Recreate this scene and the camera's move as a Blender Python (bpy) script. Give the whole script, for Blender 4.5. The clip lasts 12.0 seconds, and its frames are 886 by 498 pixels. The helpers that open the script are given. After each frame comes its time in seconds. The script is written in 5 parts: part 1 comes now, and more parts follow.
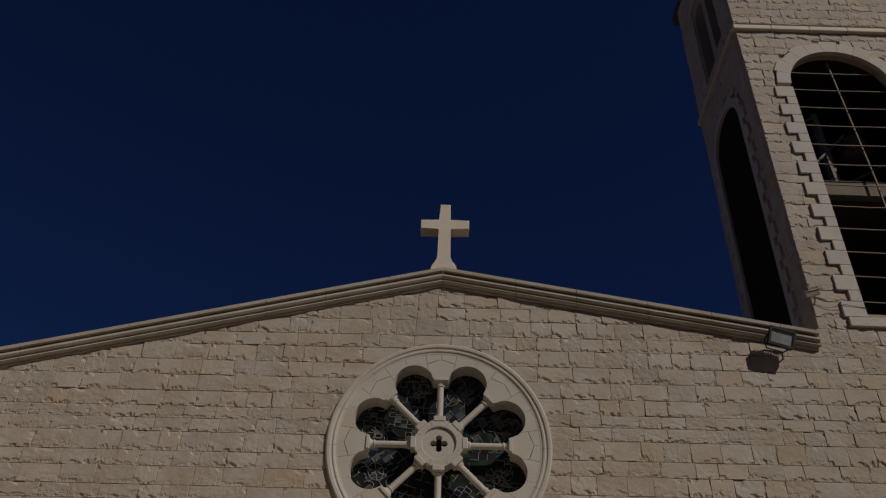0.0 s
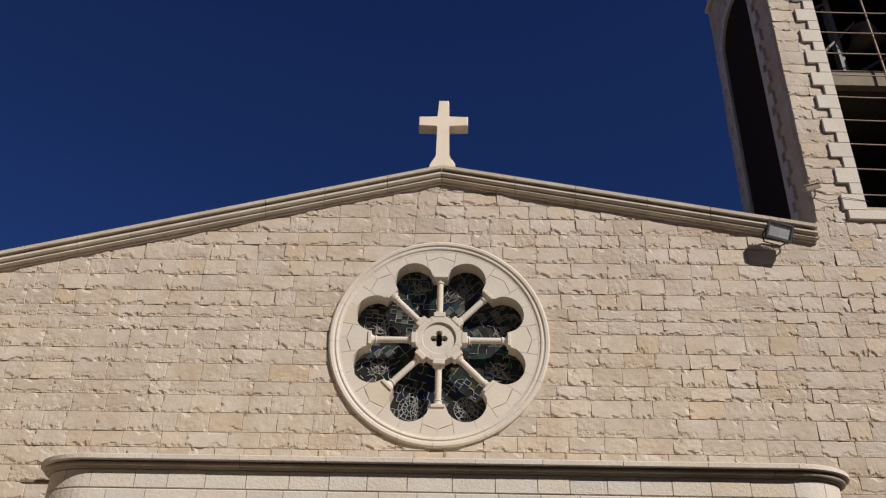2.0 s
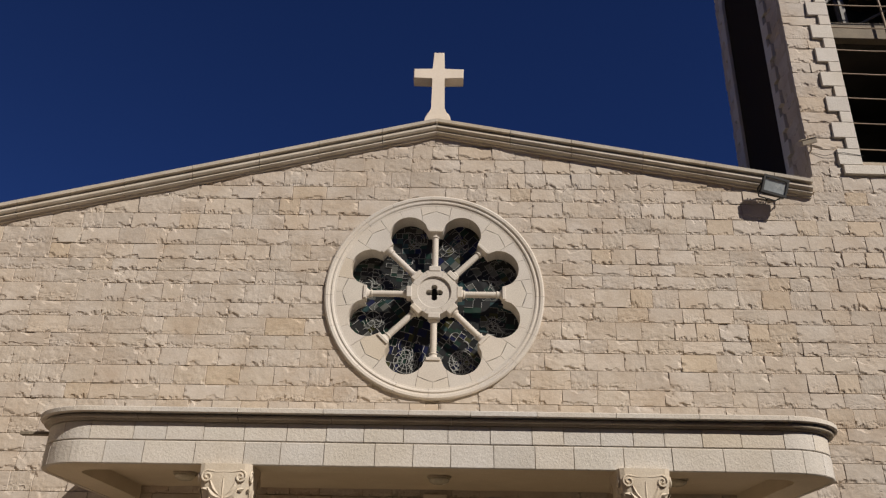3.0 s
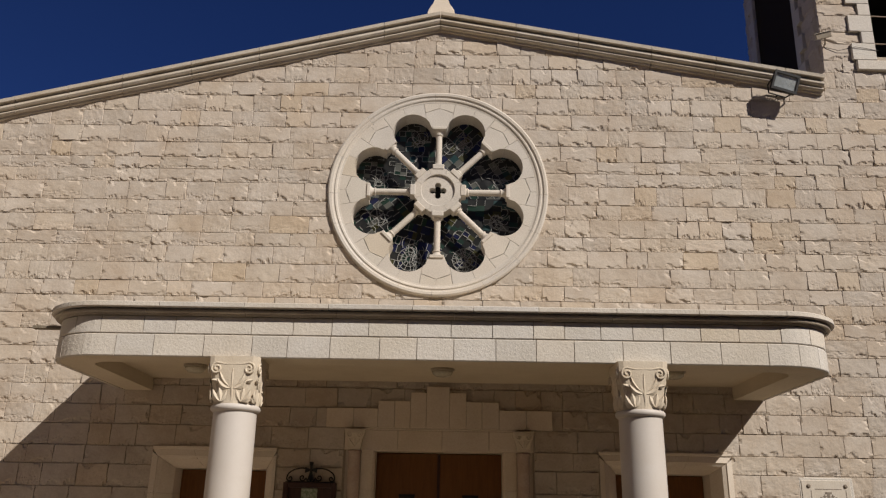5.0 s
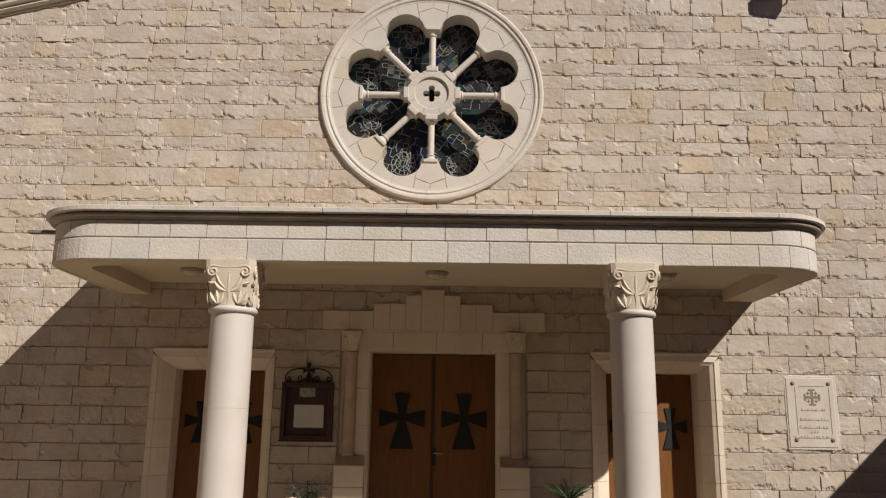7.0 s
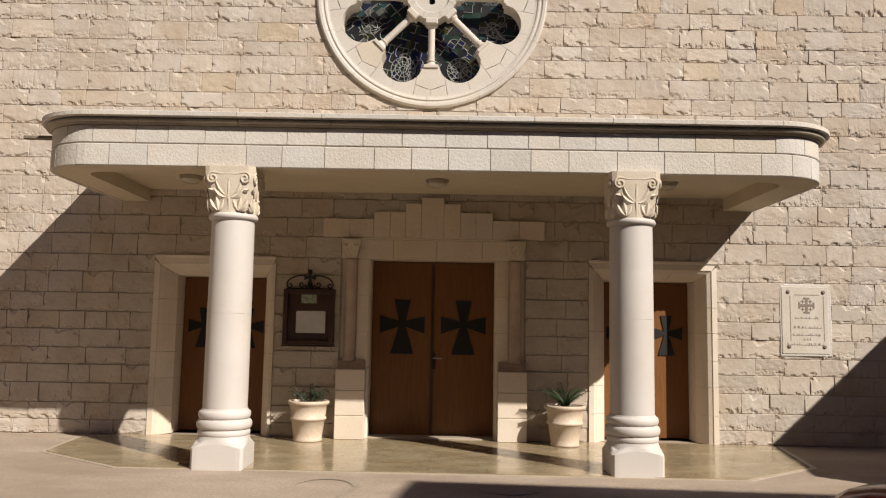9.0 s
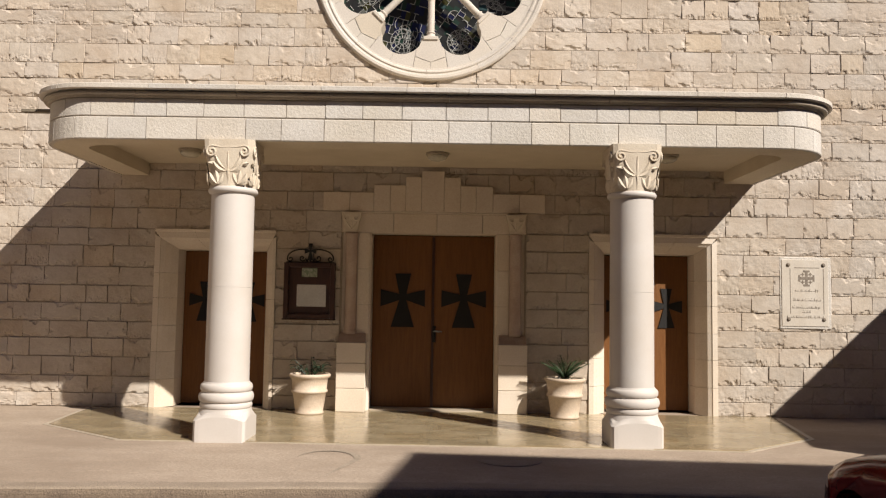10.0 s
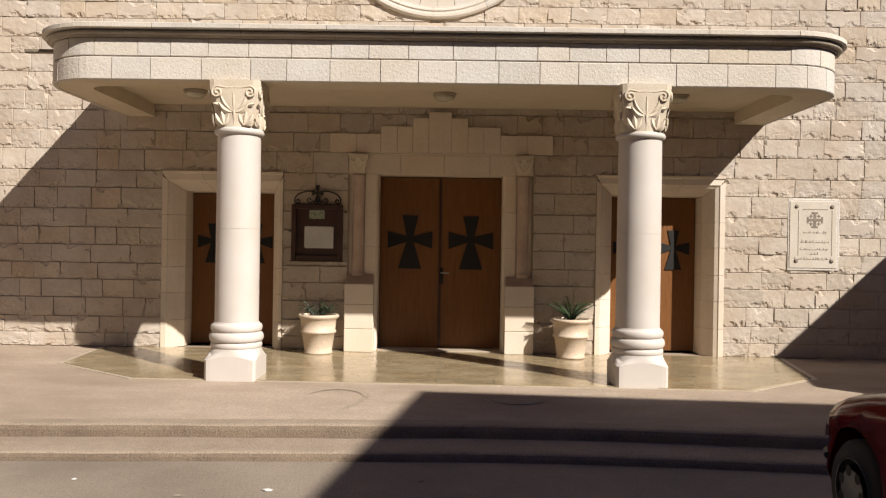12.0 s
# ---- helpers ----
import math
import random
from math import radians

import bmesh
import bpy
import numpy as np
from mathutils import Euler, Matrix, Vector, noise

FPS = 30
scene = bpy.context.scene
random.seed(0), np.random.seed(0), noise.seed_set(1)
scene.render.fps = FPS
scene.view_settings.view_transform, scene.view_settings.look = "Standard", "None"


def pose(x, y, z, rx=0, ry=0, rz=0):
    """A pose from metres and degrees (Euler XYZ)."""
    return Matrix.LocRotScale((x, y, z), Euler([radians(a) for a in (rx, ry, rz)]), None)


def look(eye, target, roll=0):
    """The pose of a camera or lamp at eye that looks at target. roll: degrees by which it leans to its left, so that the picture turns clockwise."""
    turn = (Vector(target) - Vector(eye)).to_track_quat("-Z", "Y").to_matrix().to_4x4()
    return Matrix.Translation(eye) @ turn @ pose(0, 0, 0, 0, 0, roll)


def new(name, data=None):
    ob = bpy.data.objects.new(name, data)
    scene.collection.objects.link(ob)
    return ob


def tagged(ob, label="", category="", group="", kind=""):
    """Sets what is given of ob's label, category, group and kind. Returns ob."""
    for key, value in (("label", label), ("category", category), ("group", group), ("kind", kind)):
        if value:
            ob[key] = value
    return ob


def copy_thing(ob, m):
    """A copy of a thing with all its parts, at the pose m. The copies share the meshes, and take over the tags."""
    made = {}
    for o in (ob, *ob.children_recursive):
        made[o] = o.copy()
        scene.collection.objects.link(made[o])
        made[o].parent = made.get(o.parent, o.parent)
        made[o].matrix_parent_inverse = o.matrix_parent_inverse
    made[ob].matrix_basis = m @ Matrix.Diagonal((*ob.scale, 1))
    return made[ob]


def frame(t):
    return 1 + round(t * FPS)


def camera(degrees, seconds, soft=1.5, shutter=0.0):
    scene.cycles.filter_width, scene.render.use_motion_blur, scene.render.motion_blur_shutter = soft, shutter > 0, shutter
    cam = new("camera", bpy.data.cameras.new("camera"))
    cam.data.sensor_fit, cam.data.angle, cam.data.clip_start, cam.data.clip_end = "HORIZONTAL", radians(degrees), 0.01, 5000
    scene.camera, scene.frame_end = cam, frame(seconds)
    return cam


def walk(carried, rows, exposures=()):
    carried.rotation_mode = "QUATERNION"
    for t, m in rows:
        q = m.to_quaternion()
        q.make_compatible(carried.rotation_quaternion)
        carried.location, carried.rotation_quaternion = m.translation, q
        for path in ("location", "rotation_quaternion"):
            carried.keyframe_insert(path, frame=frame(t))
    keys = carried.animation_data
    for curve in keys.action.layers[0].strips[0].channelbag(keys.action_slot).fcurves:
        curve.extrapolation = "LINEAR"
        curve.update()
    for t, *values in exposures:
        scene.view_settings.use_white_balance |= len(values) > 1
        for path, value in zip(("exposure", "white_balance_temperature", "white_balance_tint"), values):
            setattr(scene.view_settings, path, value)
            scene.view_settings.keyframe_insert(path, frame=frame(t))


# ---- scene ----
cam = camera(58.4, 12.0, soft=1.25)
PATH = [
    (0, (0.056, -10.438, 1.445), (0.027, -8.844, 2.652), 1.8),
    (0.5, (0.091, -10.459, 1.466), (0.057, -8.823, 2.615), 1.8),
    (1, (0.119, -10.497, 1.496), (0.083, -8.822, 2.588), 1.6),
    (1.5, (0.17, -10.512, 1.536), (0.126, -8.8, 2.569), 1.6),
    (2, (0.151, -10.474, 1.492), (0.113, -8.733, 2.477), 1.2),
    (2.5, (0.125, -10.478, 1.498), (0.097, -8.71, 2.432), 0.8),
    (3, (0.124, -10.479, 1.509), (0.104, -8.684, 2.389), 1.0),
    (4.8, (0.118, -10.455, 1.471), (0.093, -8.575, 2.152), 1.2),
    (5, (0.132, -10.455, 1.469), (0.105, -8.564, 2.12), 1.1),
    (5.5, (0.141, -10.455, 1.456), (0.116, -8.547, 2.053), 0.9),
    (6, (0.162, -10.449, 1.439), (0.135, -8.525, 1.983), 0.8),
    (6.5, (0.145, -10.441, 1.428), (0.127, -8.501, 1.912), 0.8),
    (7, (0.142, -10.443, 1.416), (0.131, -8.489, 1.845), 0.8),
    (9, (0.127, -10.432, 1.385), (0.122, -8.442, 1.592), 1.0),
    (9.5, (0.13, -10.431, 1.375), (0.122, -8.438, 1.544), 0.9),
    (10, (0.123, -10.425, 1.382), (0.119, -8.43, 1.523), 0.9),
    (10.5, (0.121, -10.426, 1.372), (0.112, -8.429, 1.48), 0.8),
    (11, (0.125, -10.424, 1.361), (0.109, -8.425, 1.429), 0.7),
    (11.5, (0.126, -10.434, 1.36), (0.108, -8.434, 1.39), 0.9),
    (12, (0.124, -10.432, 1.372), (0.104, -8.432, 1.368), 0.9),
]
EXPOSURES = [(0.0, -1.39), (0.5, -0.62), (1.0, -0.09), (1.5, 0.26), (2.5, 0.08), (5.5, 0.03), (7.0, 0.18), (9.5, 0.51), (12.0, 0.67)]
walk(cam, [(t, look(eye, target, roll)) for t, eye, target, roll in PATH], EXPOSURES)
SKY_STRENGTH = 0.041
SKY_TINT = (0.38, 0.51, 0.93, 1)
SUN_STRENGTH = 5.0

# ---- world, sun ----
SUN_TRAVEL = Vector((-1.03, 1.0, -1.15)).normalized()
world = bpy.data.worlds.new("world")
scene.world = world
world.use_nodes = True
wn = world.node_tree.nodes
sky = wn.new("ShaderNodeTexSky")
sky.sky_type = "NISHITA"
sky.sun_disc = False
sky.sun_elevation = math.asin(-SUN_TRAVEL.z)
sky.sun_rotation = math.atan2(-SUN_TRAVEL.x, -SUN_TRAVEL.y)
sky.altitude = 2500
sky.air_density = 1.0
sky.dust_density = 0.0
sky.ozone_density = 6.0
wn["Background"].inputs["Strength"].default_value = SKY_STRENGTH
deep = wn.new("ShaderNodeMix")
deep.data_type, deep.blend_type = "RGBA", "MULTIPLY"
deep.inputs[0].default_value = 1.0
deep.inputs[7].default_value = SKY_TINT
world.node_tree.links.new(sky.outputs[0], deep.inputs[6])
world.node_tree.links.new(deep.outputs[2], wn["Background"].inputs["Color"])
sun_data = bpy.data.lights.new("sun", "SUN")
sun_data.energy = SUN_STRENGTH
sun_data.angle = radians(0.55)
sun_data.color = (1.0, 0.925, 0.825)
sun = new("sun", sun_data)
sun.matrix_world = Matrix.Translation((20, -20, 24)) @ SUN_TRAVEL.to_track_quat("-Z", "Y").to_matrix().to_4x4()


# ---- materials ----
def material(name, colours, scale=3.0, rough=0.8, bump=0.3, bump_scale=40.0, vary=0.0, source="object", metal=0.0, stain=0.0,
             stain_colour=(0.3, 0.24, 0.16), spec=0.5, coat=0.0, squash=(1, 1, 1), warm=0.0, fine=0.35, bump_distance=0.01, stain_from=0.52):
    """Two-scale mottled surface; vary tints each piece by its random value."""
    m = bpy.data.materials.new(name)
    m.use_nodes = True
    t, n = m.node_tree, m.node_tree.nodes
    p = n["Principled BSDF"]
    link = t.links.new
    co = n.new("ShaderNodeTexCoord")
    mp = n.new("ShaderNodeMapping")
    mp.inputs["Scale"].default_value = squash
    geo = n.new("ShaderNodeNewGeometry")
    link(geo.outputs["Position"], mp.inputs["Vector"])
    big = n.new("ShaderNodeTexNoise")
    big.inputs["Scale"].default_value = scale
    big.inputs["Detail"].default_value = 5
    big.inputs["Roughness"].default_value = 0.6
    link(mp.outputs[0], big.inputs["Vector"])
    ramp = n.new("ShaderNodeValToRGB")
    ramp.color_ramp.elements[0].position, ramp.color_ramp.elements[1].position = 0.3, 0.7
    ramp.color_ramp.elements[0].color = (*colours[0], 1)
    ramp.color_ramp.elements[1].color = (*colours[-1], 1)
    if len(colours) > 2:
        e = ramp.color_ramp.elements.new(0.5)
        e.color = (*colours[1], 1)
    link(big.outputs["Fac"], ramp.inputs[0])
    col = ramp.outputs[0]
    small = n.new("ShaderNodeTexNoise")
    small.inputs["Scale"].default_value = bump_scale
    small.inputs["Detail"].default_value = 6
    small.inputs["Roughness"].default_value = 0.65
    link(mp.outputs[0], small.inputs["Vector"])
    grain = n.new("ShaderNodeMix")
    grain.data_type, grain.blend_type = "RGBA", "OVERLAY"
    grain.inputs[0].default_value = fine
    link(col, grain.inputs[6])
    link(small.outputs["Fac"], grain.inputs[7])
    col = grain.outputs[2]
    if vary:
        if source == "object":
            info = n.new("ShaderNodeObjectInfo")
            rnd = info.outputs["Random"]
        else:
            rnd = geo.outputs["Random Per Island"]
        tint = n.new("ShaderNodeValToRGB")
        tint.color_ramp.interpolation = "LINEAR"
        els = tint.color_ramp.elements
        els[0].position, els[0].color = 0.0, (1 - vary, 1 - vary * 1.05, 1 - vary * 1.15, 1)
        els[1].position, els[1].color = 1.0, (1 + vary * 0.25, 1 + vary * 0.22, 1 + vary * 0.2, 1)
        for pos, c in ((0.12, (1, 0.985, 0.965)), (0.38, (0.97, 0.975, 0.985)), (0.6, (1.01, 0.985 - 0.4 * warm, 0.95 - warm)), (0.84, (1, 1, 0.985)), (0.92, (1.0, 0.965 - warm, 0.91 - 2.2 * warm)), (0.965, (0.98, 0.93 - warm, 0.84 - 2.2 * warm))):
            e = els.new(pos)
            e.color = (*c, 1)
        link(rnd, tint.inputs[0])
        mul = n.new("ShaderNodeMix")
        mul.data_type, mul.blend_type = "RGBA", "MULTIPLY"
        mul.inputs[0].default_value = 1
        link(col, mul.inputs[6])
        link(tint.outputs[0], mul.inputs[7])
        col = mul.outputs[2]
    if stain:
        st = n.new("ShaderNodeTexNoise")
        st.inputs["Scale"].default_value = scale * 0.37
        st.inputs["Detail"].default_value = 7
        st.inputs["Roughness"].default_value = 0.7
        link(mp.outputs[0], st.inputs["Vector"])
        sr = n.new("ShaderNodeValToRGB")
        sr.color_ramp.elements[0].position, sr.color_ramp.elements[1].position = stain_from, stain_from + 0.2
        sr.color_ramp.elements[0].color, sr.color_ramp.elements[1].color = (0, 0, 0, 1), (stain, stain, stain, 1)
        link(st.outputs["Fac"], sr.inputs[0])
        mx = n.new("ShaderNodeMix")
        mx.data_type = "RGBA"
        link(sr.outputs[0], mx.inputs[0])
        link(col, mx.inputs[6])
        mx.inputs[7].default_value = (*stain_colour, 1)
        col = mx.outputs[2]
    link(col, p.inputs["Base Color"])
    rr = n.new("ShaderNodeMapRange")
    rr.inputs["To Min"].default_value = max(0.03, rough - 0.12)
    rr.inputs["To Max"].default_value = min(1, rough + 0.12)
    link(big.outputs["Fac"], rr.inputs["Value"])
    link(rr.outputs[0], p.inputs["Roughness"])
    p.inputs["Metallic"].default_value = metal
    p.inputs["Specular IOR Level"].default_value = spec
    p.inputs["Coat Weight"].default_value = coat
    p.inputs["Coat Roughness"].default_value = 0.05
    if bump:
        b = n.new("ShaderNodeBump")
        b.inputs["Strength"].default_value = bump
        b.inputs["Distance"].default_value = bump_distance
        link(small.outputs["Fac"], b.inputs["Height"])
        crisp = n.new("ShaderNodeTexVoronoi")
        crisp.inputs["Scale"].default_value = bump_scale * 0.55
        link(mp.outputs[0], crisp.inputs["Vector"])
        b2 = n.new("ShaderNodeBump")
        b2.inputs["Strength"].default_value = bump * 0.45
        b2.inputs["Distance"].default_value = bump_distance
        link(crisp.outputs["Distance"], b2.inputs["Height"])
        link(b.outputs[0], b2.inputs["Normal"])
        link(b2.outputs[0], p.inputs["Normal"])
    return m


STONE = ((0.413, 0.351, 0.291), (0.468, 0.41, 0.351), (0.515, 0.46, 0.404))
M_BLOCK = material("rock_faced_limestone", STONE, 2.5, 0.85, 0.14, 42, vary=0.09, warm=0.02, fine=0.2, stain=0.4, stain_from=0.46, stain_colour=(0.36, 0.262, 0.175), bump_distance=0.016)
M_BLOCKS = material("rock_faced_limestone_joined", STONE, 2.5, 0.85, 0.14, 42, vary=0.09, warm=0.02, fine=0.2, source="island", stain=0.4, stain_from=0.46, stain_colour=(0.36, 0.262, 0.175), bump_distance=0.016)
M_MORTAR = material("mortar", ((0.362, 0.298, 0.228), (0.434, 0.368, 0.289)), 6, 0.95, 0.5, 90)
M_SMOOTH = material("dressed_limestone", ((0.604, 0.52, 0.425), (0.685, 0.604, 0.516)), 1.6, 0.7, 0.12, 60, vary=0.07, stain=0.15, stain_colour=(0.505, 0.396, 0.28))
M_TRACERY = material("pale_tracery_stone", ((0.488, 0.446, 0.396), (0.556, 0.514, 0.462)), 2.0, 0.75, 0.1, 60, vary=0.06, stain=0.1, stain_colour=(0.421, 0.354, 0.287))
M_HAMMERED = material("bush_hammered_limestone", ((0.506, 0.465, 0.412), (0.573, 0.539, 0.498)), 2.2, 0.85, 0.42, 55, vary=0.09, warm=0.02, stain=0.12, stain_colour=(0.432, 0.349, 0.258), fine=0.25, bump_distance=0.012)
M_CORNICE = material("cornice_stone", ((0.438, 0.382, 0.312), (0.54, 0.49, 0.42)), 2.5, 0.85, 0.25, 50, vary=0.1, stain=0.4, stain_colour=(0.316, 0.255, 0.194))
M_COPING = material("weathered_coping", ((0.294, 0.252, 0.203), (0.406, 0.364, 0.301)), 2.5, 0.85, 0.3, 50, vary=0.1, stain=0.5, stain_colour=(0.175, 0.14, 0.112))
M_COLUMN = material("column_stone", ((0.499, 0.452, 0.408), (0.554, 0.515, 0.482)), 1.2, 0.6, 0.03, 70, stain=0.3, stain_colour=(0.429, 0.343, 0.249), fine=0.06)
M_CARVED = material("carved_stone", ((0.541, 0.456, 0.351), (0.627, 0.551, 0.446)), 4, 0.75, 0.2, 80, fine=0.25)
M_RED = material("reddish_stone", ((0.328, 0.226, 0.179), (0.413, 0.32, 0.257)), 5, 0.5, 0.1, 60)
M_RENDER = material("soffit_render", ((0.522, 0.448, 0.332), (0.603, 0.523, 0.402)), 2, 0.9, 0.15, 70, stain=0.25, stain_colour=(0.423, 0.333, 0.218))
M_DOOR = material("brown_wood", ((0.134, 0.0509, 0.0119), (0.187, 0.0774, 0.0199)), 5, 0.5, 0.15, 40, squash=(9, 9, 0.7), spec=0.4)
M_IRON = material("black_iron", ((0.008, 0.008, 0.009), (0.018, 0.016, 0.015)), 8, 0.55, 0.15, 60, metal=0.3)
M_CROSS = material("black_painted_wood", ((0.007, 0.006, 0.006), (0.014, 0.012, 0.011)), 8, 0.85, 0.1, 60)
M_BOARD = material("dark_varnished_wood", ((0.035, 0.014, 0.01), (0.06, 0.024, 0.016)), 6, 0.4, 0.15, 50, squash=(6, 6, 1))
M_PAPER = material("paper", ((0.484, 0.468, 0.452), (0.546, 0.538, 0.523)), 8, 0.8, 0.05, 60)
M_PAPER_GREEN = material("printed_card", ((0.0936, 0.156, 0.078), (0.429, 0.429, 0.351)), 45, 0.6, 0.0, 60)
M_BRASS = material("brass", ((0.39, 0.281, 0.117), (0.468, 0.351, 0.156)), 8, 0.3, 0.05, 60, metal=1.0)
M_MARBLE = material("marble_plaque", ((0.515, 0.459, 0.389), (0.583, 0.532, 0.467)), 3, 0.35, 0.05, 40, stain=0.3, stain_colour=(0.463, 0.407, 0.34), squash=(2.2, 1, 0.8))
M_INK = material("faded_ink", ((0.156, 0.125, 0.0975), (0.234, 0.195, 0.156)), 20, 0.7, 0, 60)
M_POT = material("cream_ceramic", ((0.506, 0.4, 0.302), (0.571, 0.472, 0.375)), 3, 0.55, 0.12, 50, stain=0.2, stain_colour=(0.408, 0.304, 0.212))
M_SOIL = material("soil", ((0.03, 0.02, 0.013), (0.06, 0.042, 0.028)), 20, 0.95, 0.8, 60)
M_LEAF = material("leaf", ((0.02, 0.05, 0.016), (0.05, 0.1, 0.032)), 12, 0.45, 0.1, 60)
M_LEAF_DARK = material("dark_leaf", ((0.012, 0.028, 0.014), (0.03, 0.055, 0.028)), 12, 0.45, 0.1, 60)
M_TILE = material("polished_stone_tile", ((0.277, 0.22, 0.135), (0.389, 0.323, 0.217)), 2.6, 0.17, 0.03, 18, vary=0.14, warm=0.02, stain=0.6, stain_from=0.42, stain_colour=(0.231, 0.179, 0.109), spec=0.55, squash=(1, 1.6, 1))
M_TILE_EDGE = material("stone_border", ((0.359, 0.3, 0.234), (0.429, 0.37, 0.304)), 4, 0.5, 0.15, 50, vary=0.1)
M_PAVE = material("worn_concrete", ((0.313, 0.246, 0.188), (0.4, 0.322, 0.253)), 1.7, 0.88, 0.5, 75, stain=0.8, stain_from=0.40, stain_colour=(0.248, 0.188, 0.139), fine=0.75, squash=(0.55, 1, 1))
M_TREAD = material("pebble_tread", ((0.256, 0.201, 0.15), (0.325, 0.261, 0.201)), 2.5, 0.92, 0.7, 110, stain=0.35, stain_colour=(0.194, 0.148, 0.108), fine=1.0, bump_distance=0.013)
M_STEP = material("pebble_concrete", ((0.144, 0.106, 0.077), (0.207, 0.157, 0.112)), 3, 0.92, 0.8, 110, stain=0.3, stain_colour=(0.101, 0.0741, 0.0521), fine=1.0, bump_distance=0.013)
M_ROAD = material("old_asphalt", ((0.181, 0.147, 0.114), (0.267, 0.221, 0.176)), 0.8, 0.92, 0.5, 70, stain=0.6, stain_from=0.42, stain_colour=(0.143, 0.115, 0.0922), fine=0.6)
M_COVER = material("cast_iron_cover", ((0.234, 0.191, 0.156), (0.296, 0.246, 0.199)), 8, 0.85, 0.5, 60)
M_SCUFF = material("tyre_scuff", ((0.276, 0.224, 0.172), (0.356, 0.293, 0.23)), 6, 0.85, 0.4, 75, fine=0.75)
M_LEAD = material("pale_came", ((0.264, 0.268, 0.259), (0.321, 0.328, 0.316)), 12, 0.7, 0.1, 60)
# near-black that puts unlit-interior shade into the colour; the unseen roof shares it
M_DARK = material("dark_matte", ((0.05, 0.042, 0.035), (0.075, 0.065, 0.055)), 3, 0.95, 0.1, 30)
M_CONCRETE = material("raw_concrete", ((0.156, 0.129, 0.0936), (0.218, 0.183, 0.136)), 4, 0.9, 0.4, 40, stain=0.3)
M_RUST = material("rusty_bar", ((0.156, 0.101, 0.0624), (0.257, 0.195, 0.14)), 9, 0.7, 0.3, 60, metal=0.2)
M_STEEL = material("galvanised_steel", ((0.234, 0.226, 0.211), (0.312, 0.304, 0.289)), 9, 0.5, 0.1, 50, metal=0.5)
M_FRAME = material("dull_grey_steel", ((0.14, 0.132, 0.122), (0.21, 0.198, 0.182)), 9, 0.7, 0.1, 50)
M_PLASTIC = material("beige_plastic", ((0.328, 0.281, 0.218), (0.39, 0.335, 0.265)), 5, 0.5, 0.05, 40)
M_BLACK = material("black_aluminium", ((0.006, 0.006, 0.007), (0.010, 0.010, 0.011)), 6, 0.6, 0.08, 40)
M_LAMPGLASS = material("frosted_glass", ((0.468, 0.431, 0.337), (0.524, 0.487, 0.394)), 6, 0.25, 0.02, 30)
M_REFLECTOR = material("lamp_reflector", ((0.325, 0.358, 0.37), (0.429, 0.461, 0.474)), 5, 0.25, 0.02, 30, metal=0.3)
M_CAR = material("red_car_paint", ((0.09, 0.0054, 0.0045), (0.117, 0.0081, 0.0063)), 2, 0.17, 0.0, 30, coat=0.0, fine=0.0, spec=0.3)
M_TYRE = material("tyre_rubber", ((0.0096, 0.0096, 0.0096), (0.0176, 0.0168, 0.016)), 6, 0.85, 0.3, 60)
M_RIM = material("wheel_cover", ((0.156, 0.156, 0.156), (0.218, 0.218, 0.218)), 6, 0.45, 0.02, 30, metal=0.4)
M_TRIM = material("black_trim", ((0.0135, 0.0135, 0.0135), (0.0225, 0.0216, 0.0207)), 6, 0.6, 0.1, 60)
M_HOUSE = material("far_stone_house", ((0.311, 0.257, 0.183), (0.41, 0.343, 0.253)), 1.0, 0.9, 0.4, 12)


def glass_material(name, colour, rough=0.08, through_part=0.55, spec=0.5):
    m = bpy.data.materials.new(name)
    m.use_nodes = True
    p = m.node_tree.nodes["Principled BSDF"]
    p.inputs["Base Color"].default_value = (*colour, 1)
    p.inputs["Roughness"].default_value = rough
    p.inputs["Transmission Weight"].default_value = through_part
    p.inputs["Specular IOR Level"].default_value = spec
    n = m.node_tree.nodes.new("ShaderNodeTexNoise")
    n.inputs["Scale"].default_value = 14
    b = m.node_tree.nodes.new("ShaderNodeBump")
    b.inputs["Strength"].default_value = 0.25
    b.inputs["Distance"].default_value = 0.01
    m.node_tree.links.new(n.outputs["Fac"], b.inputs["Height"])
    m.node_tree.links.new(b.outputs[0], p.inputs["Normal"])
    return m


GLASSES = [glass_material("stained_glass_" + n, c, 0.35, 0.3, 0.12) for n, c in (
    ("smoke", (0.022, 0.023, 0.024)), ("blue", (0.012, 0.016, 0.06)), ("green", (0.018, 0.045, 0.034)), ("grey", (0.12, 0.125, 0.115)),
    ("olive", (0.06, 0.06, 0.022)), ("teal", (0.025, 0.06, 0.065)))]
# opaque matte brown that stands for the shade in the tower's side arch
M_OPENING_SHADE = glass_material("opening_shade", (0.032, 0.022, 0.012), 0.6, 0.0, 0.03)
M_WINDOW = glass_material("car_glass", (0.02, 0.022, 0.025), 0.02, 0.3)
M_HEADLAMP = glass_material("headlamp_glass", (0.25, 0.16, 0.13), 0.08, 0.4)


# ---- mesh helpers ----
def mesh_object(name, verts, faces, mat, parent=None, label="", smooth=False):
    me = bpy.data.meshes.new(name)
    me.from_pydata([tuple(v) for v in verts], [], faces)
    me.materials.append(mat)
    if smooth:
        for f in me.polygons:
            f.use_smooth = True
    me.update()
    ob = new(name, me)
    if parent is not None:
        ob.parent = parent
    if label:
        tagged(ob, label)
    return ob


